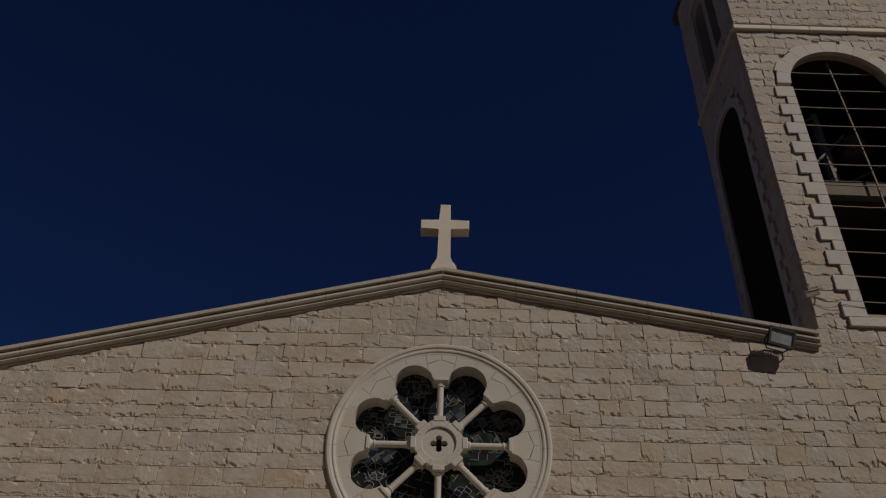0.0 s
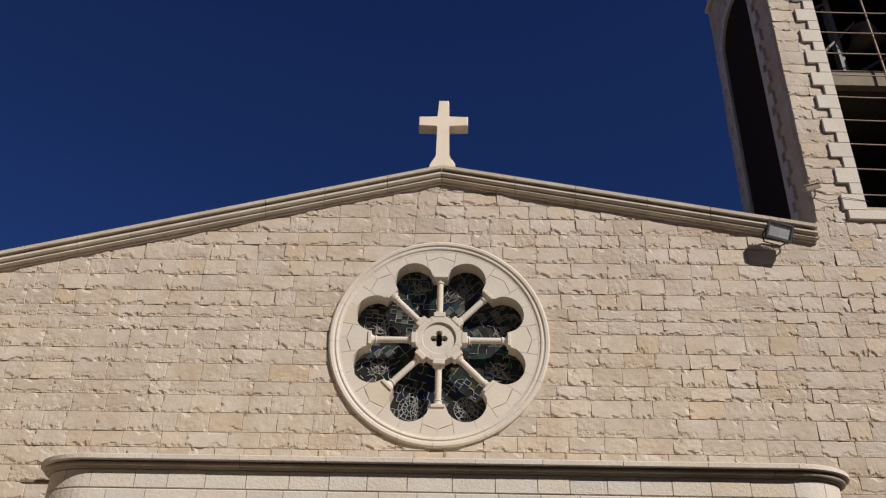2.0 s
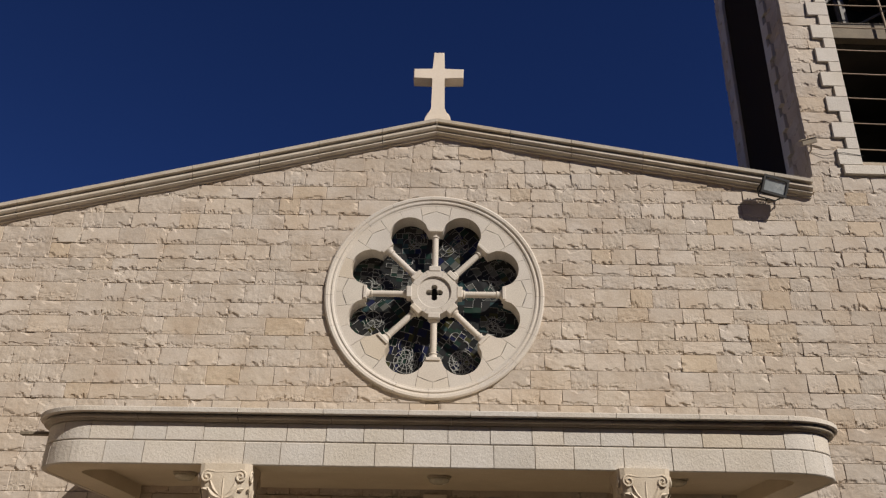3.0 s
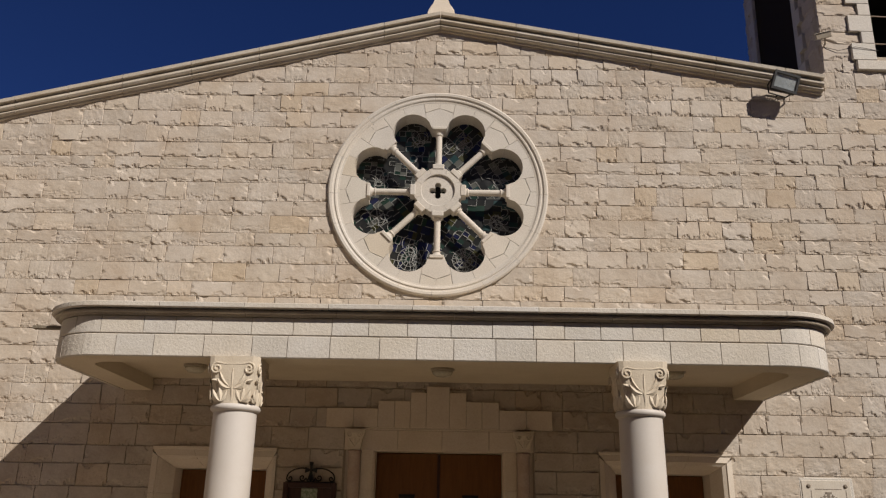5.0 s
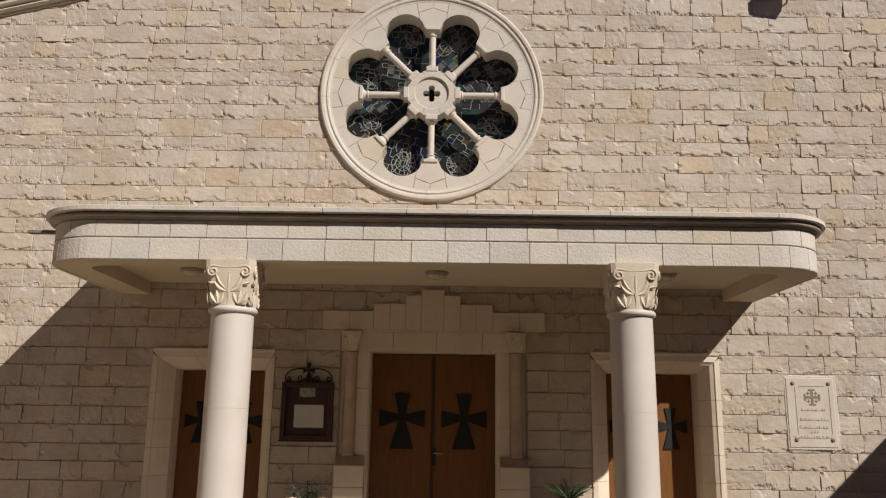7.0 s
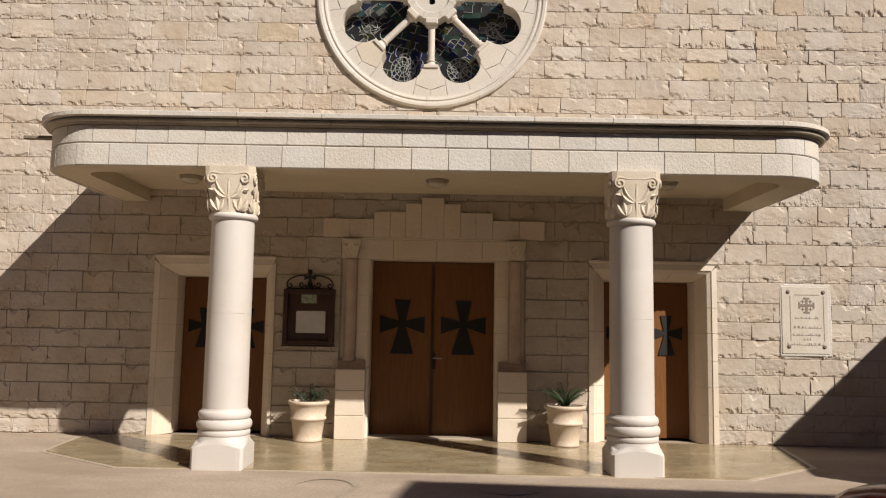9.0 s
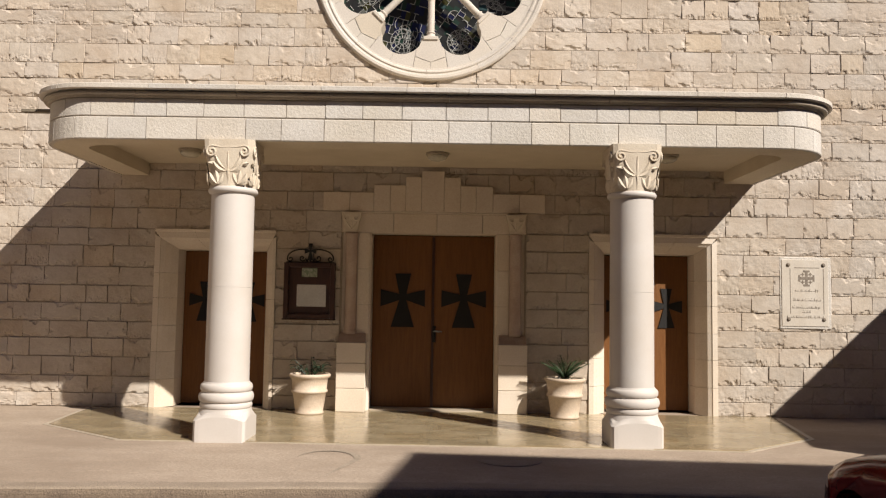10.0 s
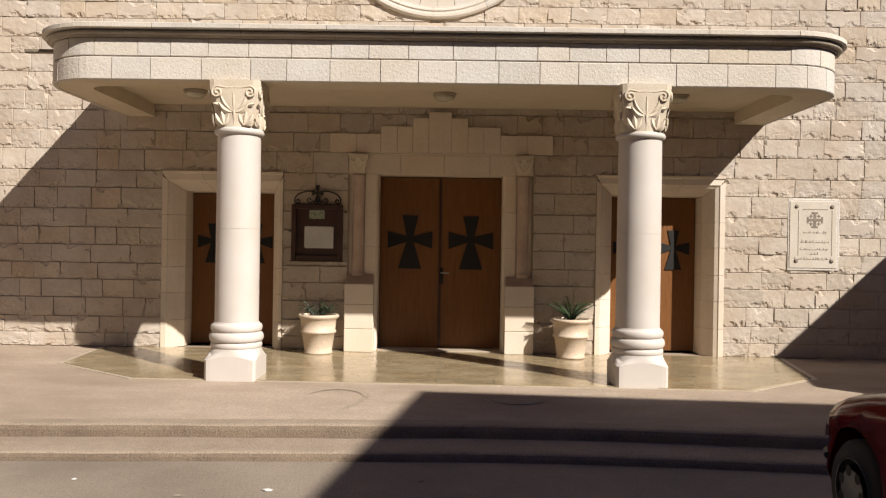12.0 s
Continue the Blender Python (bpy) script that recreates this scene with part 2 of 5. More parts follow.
def part(name, bm, mat, parent=None, label="", smooth=False):
    bmesh.ops.recalc_face_normals(bm, faces=bm.faces)
    me = bpy.data.meshes.new(name)
    bm.to_mesh(me)
    bm.free()
    me.materials.append(mat)
    if smooth:
        for f in me.polygons:
            f.use_smooth = True
    ob = new(name, me)
    if parent is not None:
        ob.parent = parent
    if label:
        tagged(ob, label)
    return ob


def thing(name, label, category, at=(0, 0, 0), group="", kind=""):
    e = new(name)
    e.empty_display_size = 0.1
    e.location = at
    return tagged(e, label, category, group, kind)


def box(bm, x0, x1, y0, y1, z0, z1, bevel=0.0, segments=1):
    vs = [bm.verts.new((x, y, z)) for x in (x0, x1) for y in (y0, y1) for z in (z0, z1)]
    quads = ((0, 1, 3, 2), (4, 6, 7, 5), (0, 4, 5, 1), (2, 3, 7, 6), (0, 2, 6, 4), (1, 5, 7, 3))
    fs = [bm.faces.new([vs[i] for i in q]) for q in quads]
    if bevel:
        es = list({e for f in fs for e in f.edges})
        bmesh.ops.bevel(bm, geom=es, offset=bevel, segments=segments, affect="EDGES", profile=0.6)
    return bm


def box_part(name, dims, mat, parent=None, label="", bevel=0.006, segments=1):
    return part(name, box(bmesh.new(), *dims, bevel=bevel, segments=segments), mat, parent, label)


def lathe(bm, profile, centre, sides=32, axis="z", caps=True):
    """Revolve (radius, height) pairs round an upright axis through centre."""
    rings = []
    for r, h in profile:
        ring = []
        for i in range(sides):
            a = 2 * math.pi * i / sides
            ring.append(bm.verts.new((centre[0] + r * math.cos(a), centre[1] + r * math.sin(a), centre[2] + h) if axis == "z"
                                     else (centre[0] + r * math.cos(a), centre[1] + h, centre[2] + r * math.sin(a))))
        rings.append(ring)
    for a, b in zip(rings, rings[1:]):
        for i in range(sides):
            j = (i + 1) % sides
            bm.faces.new((a[i], a[j], b[j], b[i]))
    for ring in (rings[0], rings[-1]) if caps else ():
        bm.faces.new(ring)
    return bm


def plate(bm, outline, y0, y1):
    """A flat plate: an outline of (x, z) pairs made thick from y0 to y1."""
    front = [bm.verts.new((x, y0, z)) for x, z in outline]
    back = [bm.verts.new((x, y1, z)) for x, z in outline]
    bm.faces.new(front)
    bm.faces.new(back[::-1])
    for i in range(len(outline)):
        j = (i + 1) % len(outline)
        bm.faces.new((front[i], back[i], back[j], front[j]))
    return bm


def holed_plate(bm, outline, holes, y0, y1, swap=None):
    """A plate with openings right through it; swap turns (x, y, z) into another frame."""
    swap = swap or (lambda x, y, z: (x, y, z))
    edges = []
    loops = [outline] + holes
    for loop in loops:
        vs = [bm.verts.new(swap(x, y0, z)) for x, z in loop]
        edges += [bm.edges.new((vs[i], vs[(i + 1) % len(vs)])) for i in range(len(vs))]
    made = bmesh.ops.triangle_fill(bm, edges=edges, use_beauty=True, use_dissolve=False)
    faces = [g for g in made["geom"] if isinstance(g, bmesh.types.BMFace)]
    ex = bmesh.ops.extrude_face_region(bm, geom=faces)
    shift = Vector(swap(0, y1, 0)) - Vector(swap(0, y0, 0))
    bmesh.ops.translate(bm, vec=shift, verts=[g for g in ex["geom"] if isinstance(g, bmesh.types.BMVert)])
    return bm


def tube(bm, points, radius, sides=6, closed=False):
    """A round bar along points."""
    pts = [Vector(p) for p in points]
    rings = []
    for i, p in enumerate(pts):
        a = pts[max(i - 1, 0)] if not closed else pts[i - 1]
        b = pts[min(i + 1, len(pts) - 1)] if not closed else pts[(i + 1) % len(pts)]
        d = (b - a).normalized()
        u = d.orthogonal().normalized() if abs(d.y) > 0.9 else d.cross(Vector((0, 1, 0))).normalized()
        v = d.cross(u)
        r = radius[i] if isinstance(radius, (list, tuple)) else radius
        rings.append([bm.verts.new(p + r * (math.cos(2 * math.pi * k / sides) * u + math.sin(2 * math.pi * k / sides) * v)) for k in range(sides)])
    pairs = list(zip(rings, rings[1:])) + ([(rings[-1], rings[0])] if closed else [])
    for a, b in pairs:
        for k in range(sides):
            j = (k + 1) % sides
            bm.faces.new((a[k], a[j], b[j], b[k]))
    if not closed:
        bm.faces.new(rings[0])
        bm.faces.new(rings[-1])
    return bm


def arc(cx, cz, r, a0, a1, n):
    return [(cx + r * math.cos(radians(a0 + (a1 - a0) * i / n)), cz + r * math.sin(radians(a0 + (a1 - a0) * i / n))) for i in range(n + 1)]


def clip_polygon(poly, inside):
    """Clip a convex polygon by another (both counter-clockwise lists of pairs)."""
    out = poly
    for i in range(len(inside)):
        a, b = inside[i], inside[(i + 1) % len(inside)]
        side = lambda p: (b[0] - a[0]) * (p[1] - a[1]) - (b[1] - a[1]) * (p[0] - a[0])
        src, out = out, []
        for k in range(len(src)):
            p, q = src[k], src[(k + 1) % len(src)]
            sp, sq = side(p), side(q)
            if sp >= 0:
                out.append(p)
            if sp * sq < 0:
                f = sp / (sp - sq)
                out.append((p[0] + f * (q[0] - p[0]), p[1] + f * (q[1] - p[1])))
        if not out:
            return []
    return out

# ---- ground, road, pavement ----
ground = mesh_object("ground", [(-600, -600, -0.24), (600, -600, -0.24), (600, 600, -0.24), (-600, 600, -0.24)], [(0, 1, 2, 3)], M_ROAD)
tagged(ground, "worn grey asphalt road with patches", "road", kind="structure")


def kerb_shift(x):
    """The kerb bows out towards the street at both ends."""
    d = x - 0.65
    return 0.20 - 0.062 * (math.sqrt(d * d + 0.5) - 0.7) - (0.045 * (d - 1.2) if d > 1.2 else 0.0)


def strip(name, profile, mat, parent=None, label="", x0=-30.0, x1=30.0, n=240, rough=0.0):
    verts, faces = [], []
    k = len(profile)
    for i in range(n + 1):
        x = x0 + (x1 - x0) * i / n
        for y, z in profile:
            j = noise.noise(Vector((x * 2.3, y * 3.1, z * 9.0))) * rough
            verts.append((x, (y + kerb_shift(x) if y < -3 else y) + j, z + j * 0.4))
    for i in range(n):
        for q in range(k - 1):
            a = i * k + q
            faces.append((a, a + 1, a + k + 1, a + k))
    return mesh_object(name, verts, faces, mat, parent, label)


pavement = strip("pavement", [(0.3, -0.006), (-1.2, -0.007), (-2.3, -0.009), (-2.7, -0.014), (-3.6, -0.045), (-4.06, -0.062)], M_PAVE, rough=0.004)
tagged(pavement, "worn beige concrete pavement before the church", "pavement", kind="structure")
# risers take a darker pebble mix than the treads
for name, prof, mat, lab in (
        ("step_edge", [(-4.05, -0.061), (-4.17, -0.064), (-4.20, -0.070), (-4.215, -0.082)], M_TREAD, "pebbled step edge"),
        ("riser", [(-4.215, -0.080), (-4.235, -0.11), (-4.245, -0.160), (-4.26, -0.166)], M_STEP, "darker pebbled riser"),
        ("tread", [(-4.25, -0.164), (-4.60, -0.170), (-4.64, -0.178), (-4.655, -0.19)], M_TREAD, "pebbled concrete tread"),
        ("riser", [(-4.655, -0.188), (-4.672, -0.21), (-4.68, -0.245), (-4.70, -0.25)], M_STEP, "darker pebbled kerb face")):
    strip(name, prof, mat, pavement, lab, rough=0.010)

# ---- polished porch floor ----
PORCH = [(-4.47, 0.0), (-4.30, -1.53), (-3.12, -2.44), (3.15, -2.545), (4.16, -1.73), (4.48, 0.0)]
porch_floor = mesh_object("porch_floor", [(x, y, -0.004) for x, y in PORCH] + [(x, y, -0.1) for x, y in PORCH],
                          [(0, 1, 2, 3, 4, 5)] + [(i, 6 + i, 6 + (i + 1) % 6, (i + 1) % 6) for i in range(6)], M_TILE_EDGE)
tagged(porch_floor, "polished olive stone porch floor with pale edging", "floor", kind="structure")

# ---- church front wall ----
WALL_L, WALL_R = -9.0, 9.6
APEX_X, APEX_Z = -0.12, 8.66
SLOPE_L, SLOPE_R = 0.249, 0.181
COURSES = [0.0, 0.178, 0.396, 0.645, 0.884, 1.103, 1.341, 1.572, 1.817, 2.095, 2.325, 2.600, 2.850, 3.110, 3.360, 3.610, 3.850, 4.070, 4.325, 4.540, 4.805, 5.058, 5.256,
           5.518, 5.741, 6.026, 6.231, 6.417, 6.660, 6.921, 7.174, 7.444, 7.671, 7.944, 8.180, 8.420, 8.66]
ROSE = Vector((-0.105, 0.0, 5.93))
ROSE_R = 1.565
MAIN_DOOR = (-0.84, 0.80, 2.32)
SIDE_DOORS = ((-3.42, -2.24, 2.07), (2.25, 3.45, 2.10))


def gable(x):
    if x > 5.62:
        return 7.94
    return APEX_Z - (SLOPE_L * (APEX_X - x) if x < APEX_X else SLOPE_R * (x - APEX_X))


def door_hole(x0, x1, top):
    return [(x0, -0.1), (x1, -0.1), (x1, top), (x0, top)]


bm = bmesh.new()
outline = [(WALL_L, -0.4), (WALL_R, -0.4), (WALL_R, 7.94), (5.62, 7.94), (5.62, gable(5.6)), (APEX_X, APEX_Z), (WALL_L, gable(WALL_L))]
holes = [door_hole(-1.215, 1.175, 2.56), door_hole(-3.66, -2.11, 2.305), door_hole(2.04, 3.675, 2.33),
         [(ROSE.x + 1.38 * math.cos(2 * math.pi * i / 64), ROSE.z + 1.38 * math.sin(2 * math.pi * i / 64)) for i in range(64)]]
holed_plate(bm, outline, holes, -0.010, 0.45)
wall_front = part("wall_front", bm, M_MORTAR)
tagged(wall_front, "gabled church front of rock-faced cream limestone blocks", "wall", kind="structure")


def block_shape(rng, nx=28, nz=18):
    """One rock-faced block, 1 by 1: flat facets split off a proud face, ragged where it was pitched along the lower and left edges; depth is in metres."""
    wide, high = 0.40, 0.25
    top = rng.uniform(0.032, 0.039)
    # facets: (height, rise along x, rise along z, x, z, reach); a facet that rises upwards faces the ground
    facets = []
    for _ in range(rng.choice((2, 3, 4, 4, 5))):
        facets.append((rng.uniform(0.017, 0.027), rng.uniform(-0.6, 0.6), rng.uniform(0.3, 1.2), rng.uniform(0.0, wide), rng.uniform(-0.01, 0.05), rng.uniform(0.01, 0.07)))
    for _ in range(rng.choice((0, 0, 1, 1))):
        facets.append((rng.uniform(0.017, 0.027), rng.uniform(0.3, 1.2), rng.uniform(-0.6, 0.6), rng.uniform(-0.01, 0.03), rng.uniform(0.02, high), rng.uniform(0.01, 0.05)))
    for _ in range(rng.choice((0, 0, 1))):
        facets.append((rng.uniform(0.02, 0.03), rng.uniform(-0.3, 0.5), rng.uniform(-0.8, -0.2), rng.uniform(0.05, wide), rng.uniform(high - 0.03, high), rng.uniform(0.02, 0.10)))
    for _ in range(rng.choice((0, 0, 1))):
        facets.append((rng.uniform(0.02, 0.03), rng.uniform(-0.8, -0.3), rng.uniform(-0.3, 0.4), rng.uniform(wide - 0.02, wide), rng.uniform(0.03, high), rng.uniform(0.02, 0.08)))
    lean_u, lean_v = rng.uniform(-0.04, 0.04), rng.uniform(-0.05, 0.07)
    broken = rng.uniform(0.0, 0.13) if rng.random() < 0.7 else 0.0
    seed = rng.uniform(0, 500)
    rough = rng.uniform(0.5, 1.3)
    verts, faces = [], []
    for k in range(nz + 1):
        for i in range(nx + 1):
            u, v = i / nx, k / nz
            if i in (1, nx - 1):
                u = 0.010 if i == 1 else 0.990
            if k in (1, nz - 1):
                v = 0.016 if k == 1 else 0.984
            if 1 < i < nx - 1:
                u += 0.25 / nx * noise.noise(Vector((u * 17 + seed, v * 17, 3)))
            if 1 < k < nz - 1:
                v += 0.25 / nz * noise.noise(Vector((u * 17 + seed, v * 17, 8)))
            x, z = u * wide, v * high
            wx = x + 0.018 * noise.noise(Vector((x * 16 + seed, z * 16, 2.2))) + 0.014 * noise.noise(Vector((x * 38 + seed, z * 38, 6.2)))
            wz = z + 0.018 * noise.noise(Vector((x * 16 + seed, z * 16, 9.4))) + 0.014 * noise.noise(Vector((x * 38 + seed, z * 38, 12.4)))
            h = top + lean_u * (wx - wide / 2) + lean_v * (wz - high / 2)
            for low, gx, gz, px, pz, far in facets:
                side = abs((wx - px) * gz - (wz - pz) * gx) / math.hypot(gx, gz)
                h = min(h, max(low, low + gx * (wx - px) + gz * (wz - pz)) + 0.8 * max(0.0, side - far))
            if wz < broken:
                h -= 0.010 * min(1.0, (broken - wz) / 0.03) * abs(noise.noise(Vector((x * 24 + seed, z * 24, 4.4))) + 0.5 * noise.noise(Vector((x * 50, z * 50, seed))))
            h += rough * (0.0034 * noise.noise(Vector((x * 15 + seed, z * 15, 1.7))) + 0.0016 * noise.noise(Vector((x * 40 + seed, z * 40, 5.1))))
            h = max(h, 0.014)
            if not (0 < i < nx and 0 < k < nz):
                h = max(0.012, h - 0.005)
            verts.append((u, -h, v))
    w = nx + 1
    for k in range(nz):
        for i in range(nx):
            a = k * w + i
            faces.append((a, a + 1, a + w + 1, a + w))
    rim = [i for i in range(w)] + [k * w + nx for k in range(1, nz + 1)] + [nz * w + i for i in range(nx - 1, -1, -1)] + [k * w for k in range(nz - 1, 0, -1)]
    base = len(verts)
    for r in rim:
        verts.append((verts[r][0], 0.035, verts[r][2]))
    n = len(rim)
    for i in range(n):
        j = (i + 1) % n
        faces.append((rim[j], rim[i], base + i, base + j))
    return verts, faces


rng = random.Random(11)
SHAPES = [block_shape(rng) for _ in range(48)]
SHAPE_ARRAYS = [np.array(v) for v, f in SHAPES]
BLOCK_MESHES = []
for v, f in SHAPES:
    me = bpy.data.meshes.new("limestone_block")
    me.from_pydata(v, [], f)
    me.materials.append(M_BLOCK)
    BLOCK_MESHES.append(me)

JOINT = 0.008
PERPEND = 0.004


def course_blocks(rng, x0, x1, z0, z1, low=0.27, high=0.56):
    out, x = [], x0
    while x < x1 - 0.02:
        w = rng.uniform(low, high)
        if x1 - (x + w) < 0.2:
            w = x1 - x if x1 - x < 0.62 else (x1 - x) / 2
        out.append((x, x + w, z0, z1))
        x += w
    return out


def wall_spans(zm):
    """Stretches of a course that are free of doors and of the rose."""
    spans = [(WALL_L, WALL_R)]
    cuts = []
    if zm < 2.6:
        cuts.append((-1.235, 1.195))
    if zm < 2.33:
        cuts += [(-3.68, -2.09), (2.02, 3.695)]
    dz = abs(zm - ROSE.z)
    if dz < 1.5:
        r = math.sqrt(1.5 ** 2 - dz ** 2)
        cuts.append((ROSE.x - r, ROSE.x + r))
    for a, b in cuts:
        nxt = []
        for s, e in spans:
            if b <= s or a >= e:
                nxt.append((s, e))
            else:
                if a > s:
                    nxt.append((s, a))
                if b < e:
                    nxt.append((b, e))
        spans = nxt
    return spans


near_blocks, far_blocks = [], []
rng = random.Random(5)
for z0, z1 in zip(COURSES, COURSES[1:]):
    zm = (z0 + z1) / 2
    for s, e in wall_spans(zm):
        first = s - (rng.uniform(0, 0.3) if s == WALL_L else 0)
        for b in course_blocks(rng, first, e, z0, z1):
            if max(gable(b[0]), gable(b[1])) < z0 + 0.03:
                continue
            if z1 < 2.86 and -6.4 < b[0] < 6.2:
                near_blocks.append(b)
            else:
                far_blocks.append(b)


def joined_blocks(name, blocks, parent, rng, roof=None, place=None):
    vs, fs, base = [], [], 0
    for x0, x1, z0, z1 in blocks:
        k = rng.randrange(len(SHAPES))
        a = SHAPE_ARRAYS[k].copy()
        a[:, 1] -= rng.uniform(-0.003, 0.003)
        x = x0 + PERPEND / 2 + a[:, 0] * (x1 - x0 - PERPEND)
        z = z0 + JOINT / 2 + a[:, 2] * (z1 - z0 - JOINT)
        if roof is not None:
            z = np.minimum(z, np.array([roof(q) for q in x]))
        c = np.stack([x, a[:, 1], z], 1)
        if place is not None:
            c = np.array([place(*p) for p in c])
        vs.append(c)
        fs += [tuple(base + i for i in f) for f in SHAPES[k][1]]
        base += len(a)
    ob = mesh_object(name, np.concatenate(vs), fs, M_BLOCKS, parent)
    return tagged(ob, "rock-faced cream limestone blocks", kind="stuff")


joined_blocks("limestone_blocks", far_blocks, wall_front, random.Random(8), gable)

# closing walls of the nave behind the front, so that no light leaks in
nave = bmesh.new()
box(nave, WALL_L, WALL_L + 0.4, 0.46, 18, -0.4, 6.3)
box(nave, 5.2, 5.6, 0.46, 18, -0.4, 7.4)
box(nave, WALL_L, 5.6, 18, 18.4, -0.4, 7.4)
nave_wall = tagged(part("wall_nave", nave, M_HOUSE), "plain stone nave walls behind the front", "wall", kind="structure")
roof_bm = bmesh.new()
prof = [(WALL_L, gable(WALL_L) - 0.02), (APEX_X, APEX_Z - 0.02), (5.6, gable(5.6) - 0.02)]
for (xa, za), (xb, zb) in zip(prof, prof[1:]):
    q = [roof_bm.verts.new(c) for c in ((xa, 0.2, za - 0.05), (xb, 0.2, zb - 0.05), (xb, 18.4, zb - 0.05), (xa, 18.4, za - 0.05))]
    roof_bm.faces.new(q)
tagged(part("roof", roof_bm, M_DARK), "low pitched nave roof", "roof", kind="structure")
tagged(box_part("floor_nave", (WALL_L, 5.6, 0.46, 18, -0.2, -0.01), M_DARK, bevel=0), "dark nave floor", "floor", kind="structure")


# ---- raking cornice ----
def cornice_piece(x0, x1, rise, slope):
    """One stone of the raking cornice between x0 and x1; rise gives its lower edge."""
    prof = [(0.02, -0.085), (-0.065, -0.085), (-0.07, -0.055), (-0.105, -0.050), (-0.125, -0.030), (-0.122, -0.012), (-0.095, -0.004), (-0.095, 0.008), (-0.148, 0.014), (-0.168, 0.038), (-0.165, 0.075), (-0.13, 0.083), (-0.115, 0.110), (-0.205, 0.116), (-0.212, 0.168), (-0.195, 0.176), (0.45, 0.185), (0.45, -0.085)]
    bm = bmesh.new()
    a = [bm.verts.new((x0, y, rise(x0) + z)) for y, z in prof]
    b = [bm.verts.new((x1, y, rise(x1) + z)) for y, z in prof]
    bm.faces.new(a)
    bm.faces.new(b[::-1])
    for i in range(len(prof)):
        j = (i + 1) % len(prof)
        bm.faces.new((a[i], b[i], b[j], a[j]))
    return bm


cornice = thing("cornice", "moulded limestone gable cornice with dark weathering", "cornice", (0, 0, 0), kind="structure")
rng = random.Random(3)
for side in (-1, 1):
    x = APEX_X
    end = WALL_L if side < 0 else 5.56
    while (end - x) * side > 0.05:
        w = rng.uniform(0.75, 1.15)
        nxt = x + side * w
        if (end - nxt) * side < 0.4:
            nxt = end
        lo, hi = min(x, nxt), max(x, nxt)
        part("cornice_stone", cornice_piece(lo + 0.004, hi - 0.004, gable, 0), M_CORNICE, cornice)
        x = nxt

# ---- cross on the gable ----
bm = bmesh.new()
CX, CZ = -0.115, 8.80
half = [(0.21, -0.1), (0.21, 0.13), (0.20, 0.19), (0.165, 0.255), (0.115, 0.30), (0.108, 0.36), (0.088, 0.93), (0.105, 0.965), (0.41, 0.955), (0.41, 1.15), (0.105, 1.135), (0.086, 1.15), (0.088, 1.49)]
outline = [(CX + x, CZ + z) for x, z in half] + [(CX - x, CZ + z) for x, z in half[::-1]]
plate(bm, outline, -0.03, 0.2)
bmesh.ops.bevel(bm, geom=[e for e in bm.edges if abs(e.verts[0].co.y - e.verts[1].co.y) < 0.01], offset=0.012, segments=1, affect="EDGES")
gable_cross = part("gable_cross", bm, M_SMOOTH)
tagged(gable_cross, "pale limestone cross standing on the gable peak", "cross")

# ---- canopy over the porch ----
CAN_X, CAN_Y, CAN_R = 4.2, -2.42, 0.66


def canopy_path(s, out=0.0):
    """Point and outward way at length s along the canopy's edge, from the wall round the front and back to the wall."""
    side = -CAN_Y - CAN_R
    front = 2 * (CAN_X - CAN_R)
    q = math.pi / 2 * CAN_R
    if s < side:
        p, n = Vector((-CAN_X, -s)), Vector((-1, 0))
    elif s < side + q:
        a = (s - side) / CAN_R
        n = Vector((-math.cos(a), -math.sin(a)))
        p = Vector((-CAN_X + CAN_R, CAN_Y + CAN_R)) + CAN_R * n
    elif s < side + q + front:
        p, n = Vector((-CAN_X + CAN_R + s - side - q, CAN_Y)), Vector((0, -1))
    elif s < side + 2 * q + front:
        a = (s - side - q - front) / CAN_R
        n = Vector((math.sin(a), -math.cos(a)))
        p = Vector((CAN_X - CAN_R, CAN_Y + CAN_R)) + CAN_R * n
    else:
        p, n = Vector((CAN_X, CAN_Y + CAN_R + (s - side - 2 * q - front))), Vector((1, 0))
    return p + out * n, n


CAN_SIDE = -CAN_Y - CAN_R
CAN_LEN = 2 * CAN_SIDE + math.pi * CAN_R + 2 * (CAN_X - CAN_R)


def sweep(s0, s1, profile, closed=True, step=0.09):
    """A profile of (outward, z) pairs swept along the canopy's edge."""
    bm = bmesh.new()
    cuts = {s0, s1}
    s = s0
    corner = ((CAN_SIDE - 0.01, CAN_SIDE + math.pi / 2 * CAN_R + 0.01), (CAN_LEN - CAN_SIDE - math.pi / 2 * CAN_R - 0.01, CAN_LEN - CAN_SIDE + 0.01))
    for a, b in corner:
        n = 14
        cuts |= {a + (b - a) * i / n for i in range(n + 1) if s0 < a + (b - a) * i / n < s1}
    rings = []
    for s in sorted(cuts):
        ring = []
        for o, z in profile:
            p, _ = canopy_path(s, o)
            ring.append(bm.verts.new((p.x, p.y, z)))
        rings.append(ring)
    for a, b in zip(rings, rings[1:]):
        for i in range(len(profile) if closed else len(profile) - 1):
            j = (i + 1) % len(profile)
            bm.faces.new((a[i], b[i], b[j], a[j]))
    bm.faces.new(rings[0])
    bm.faces.new(rings[-1][::-1])
    return bm


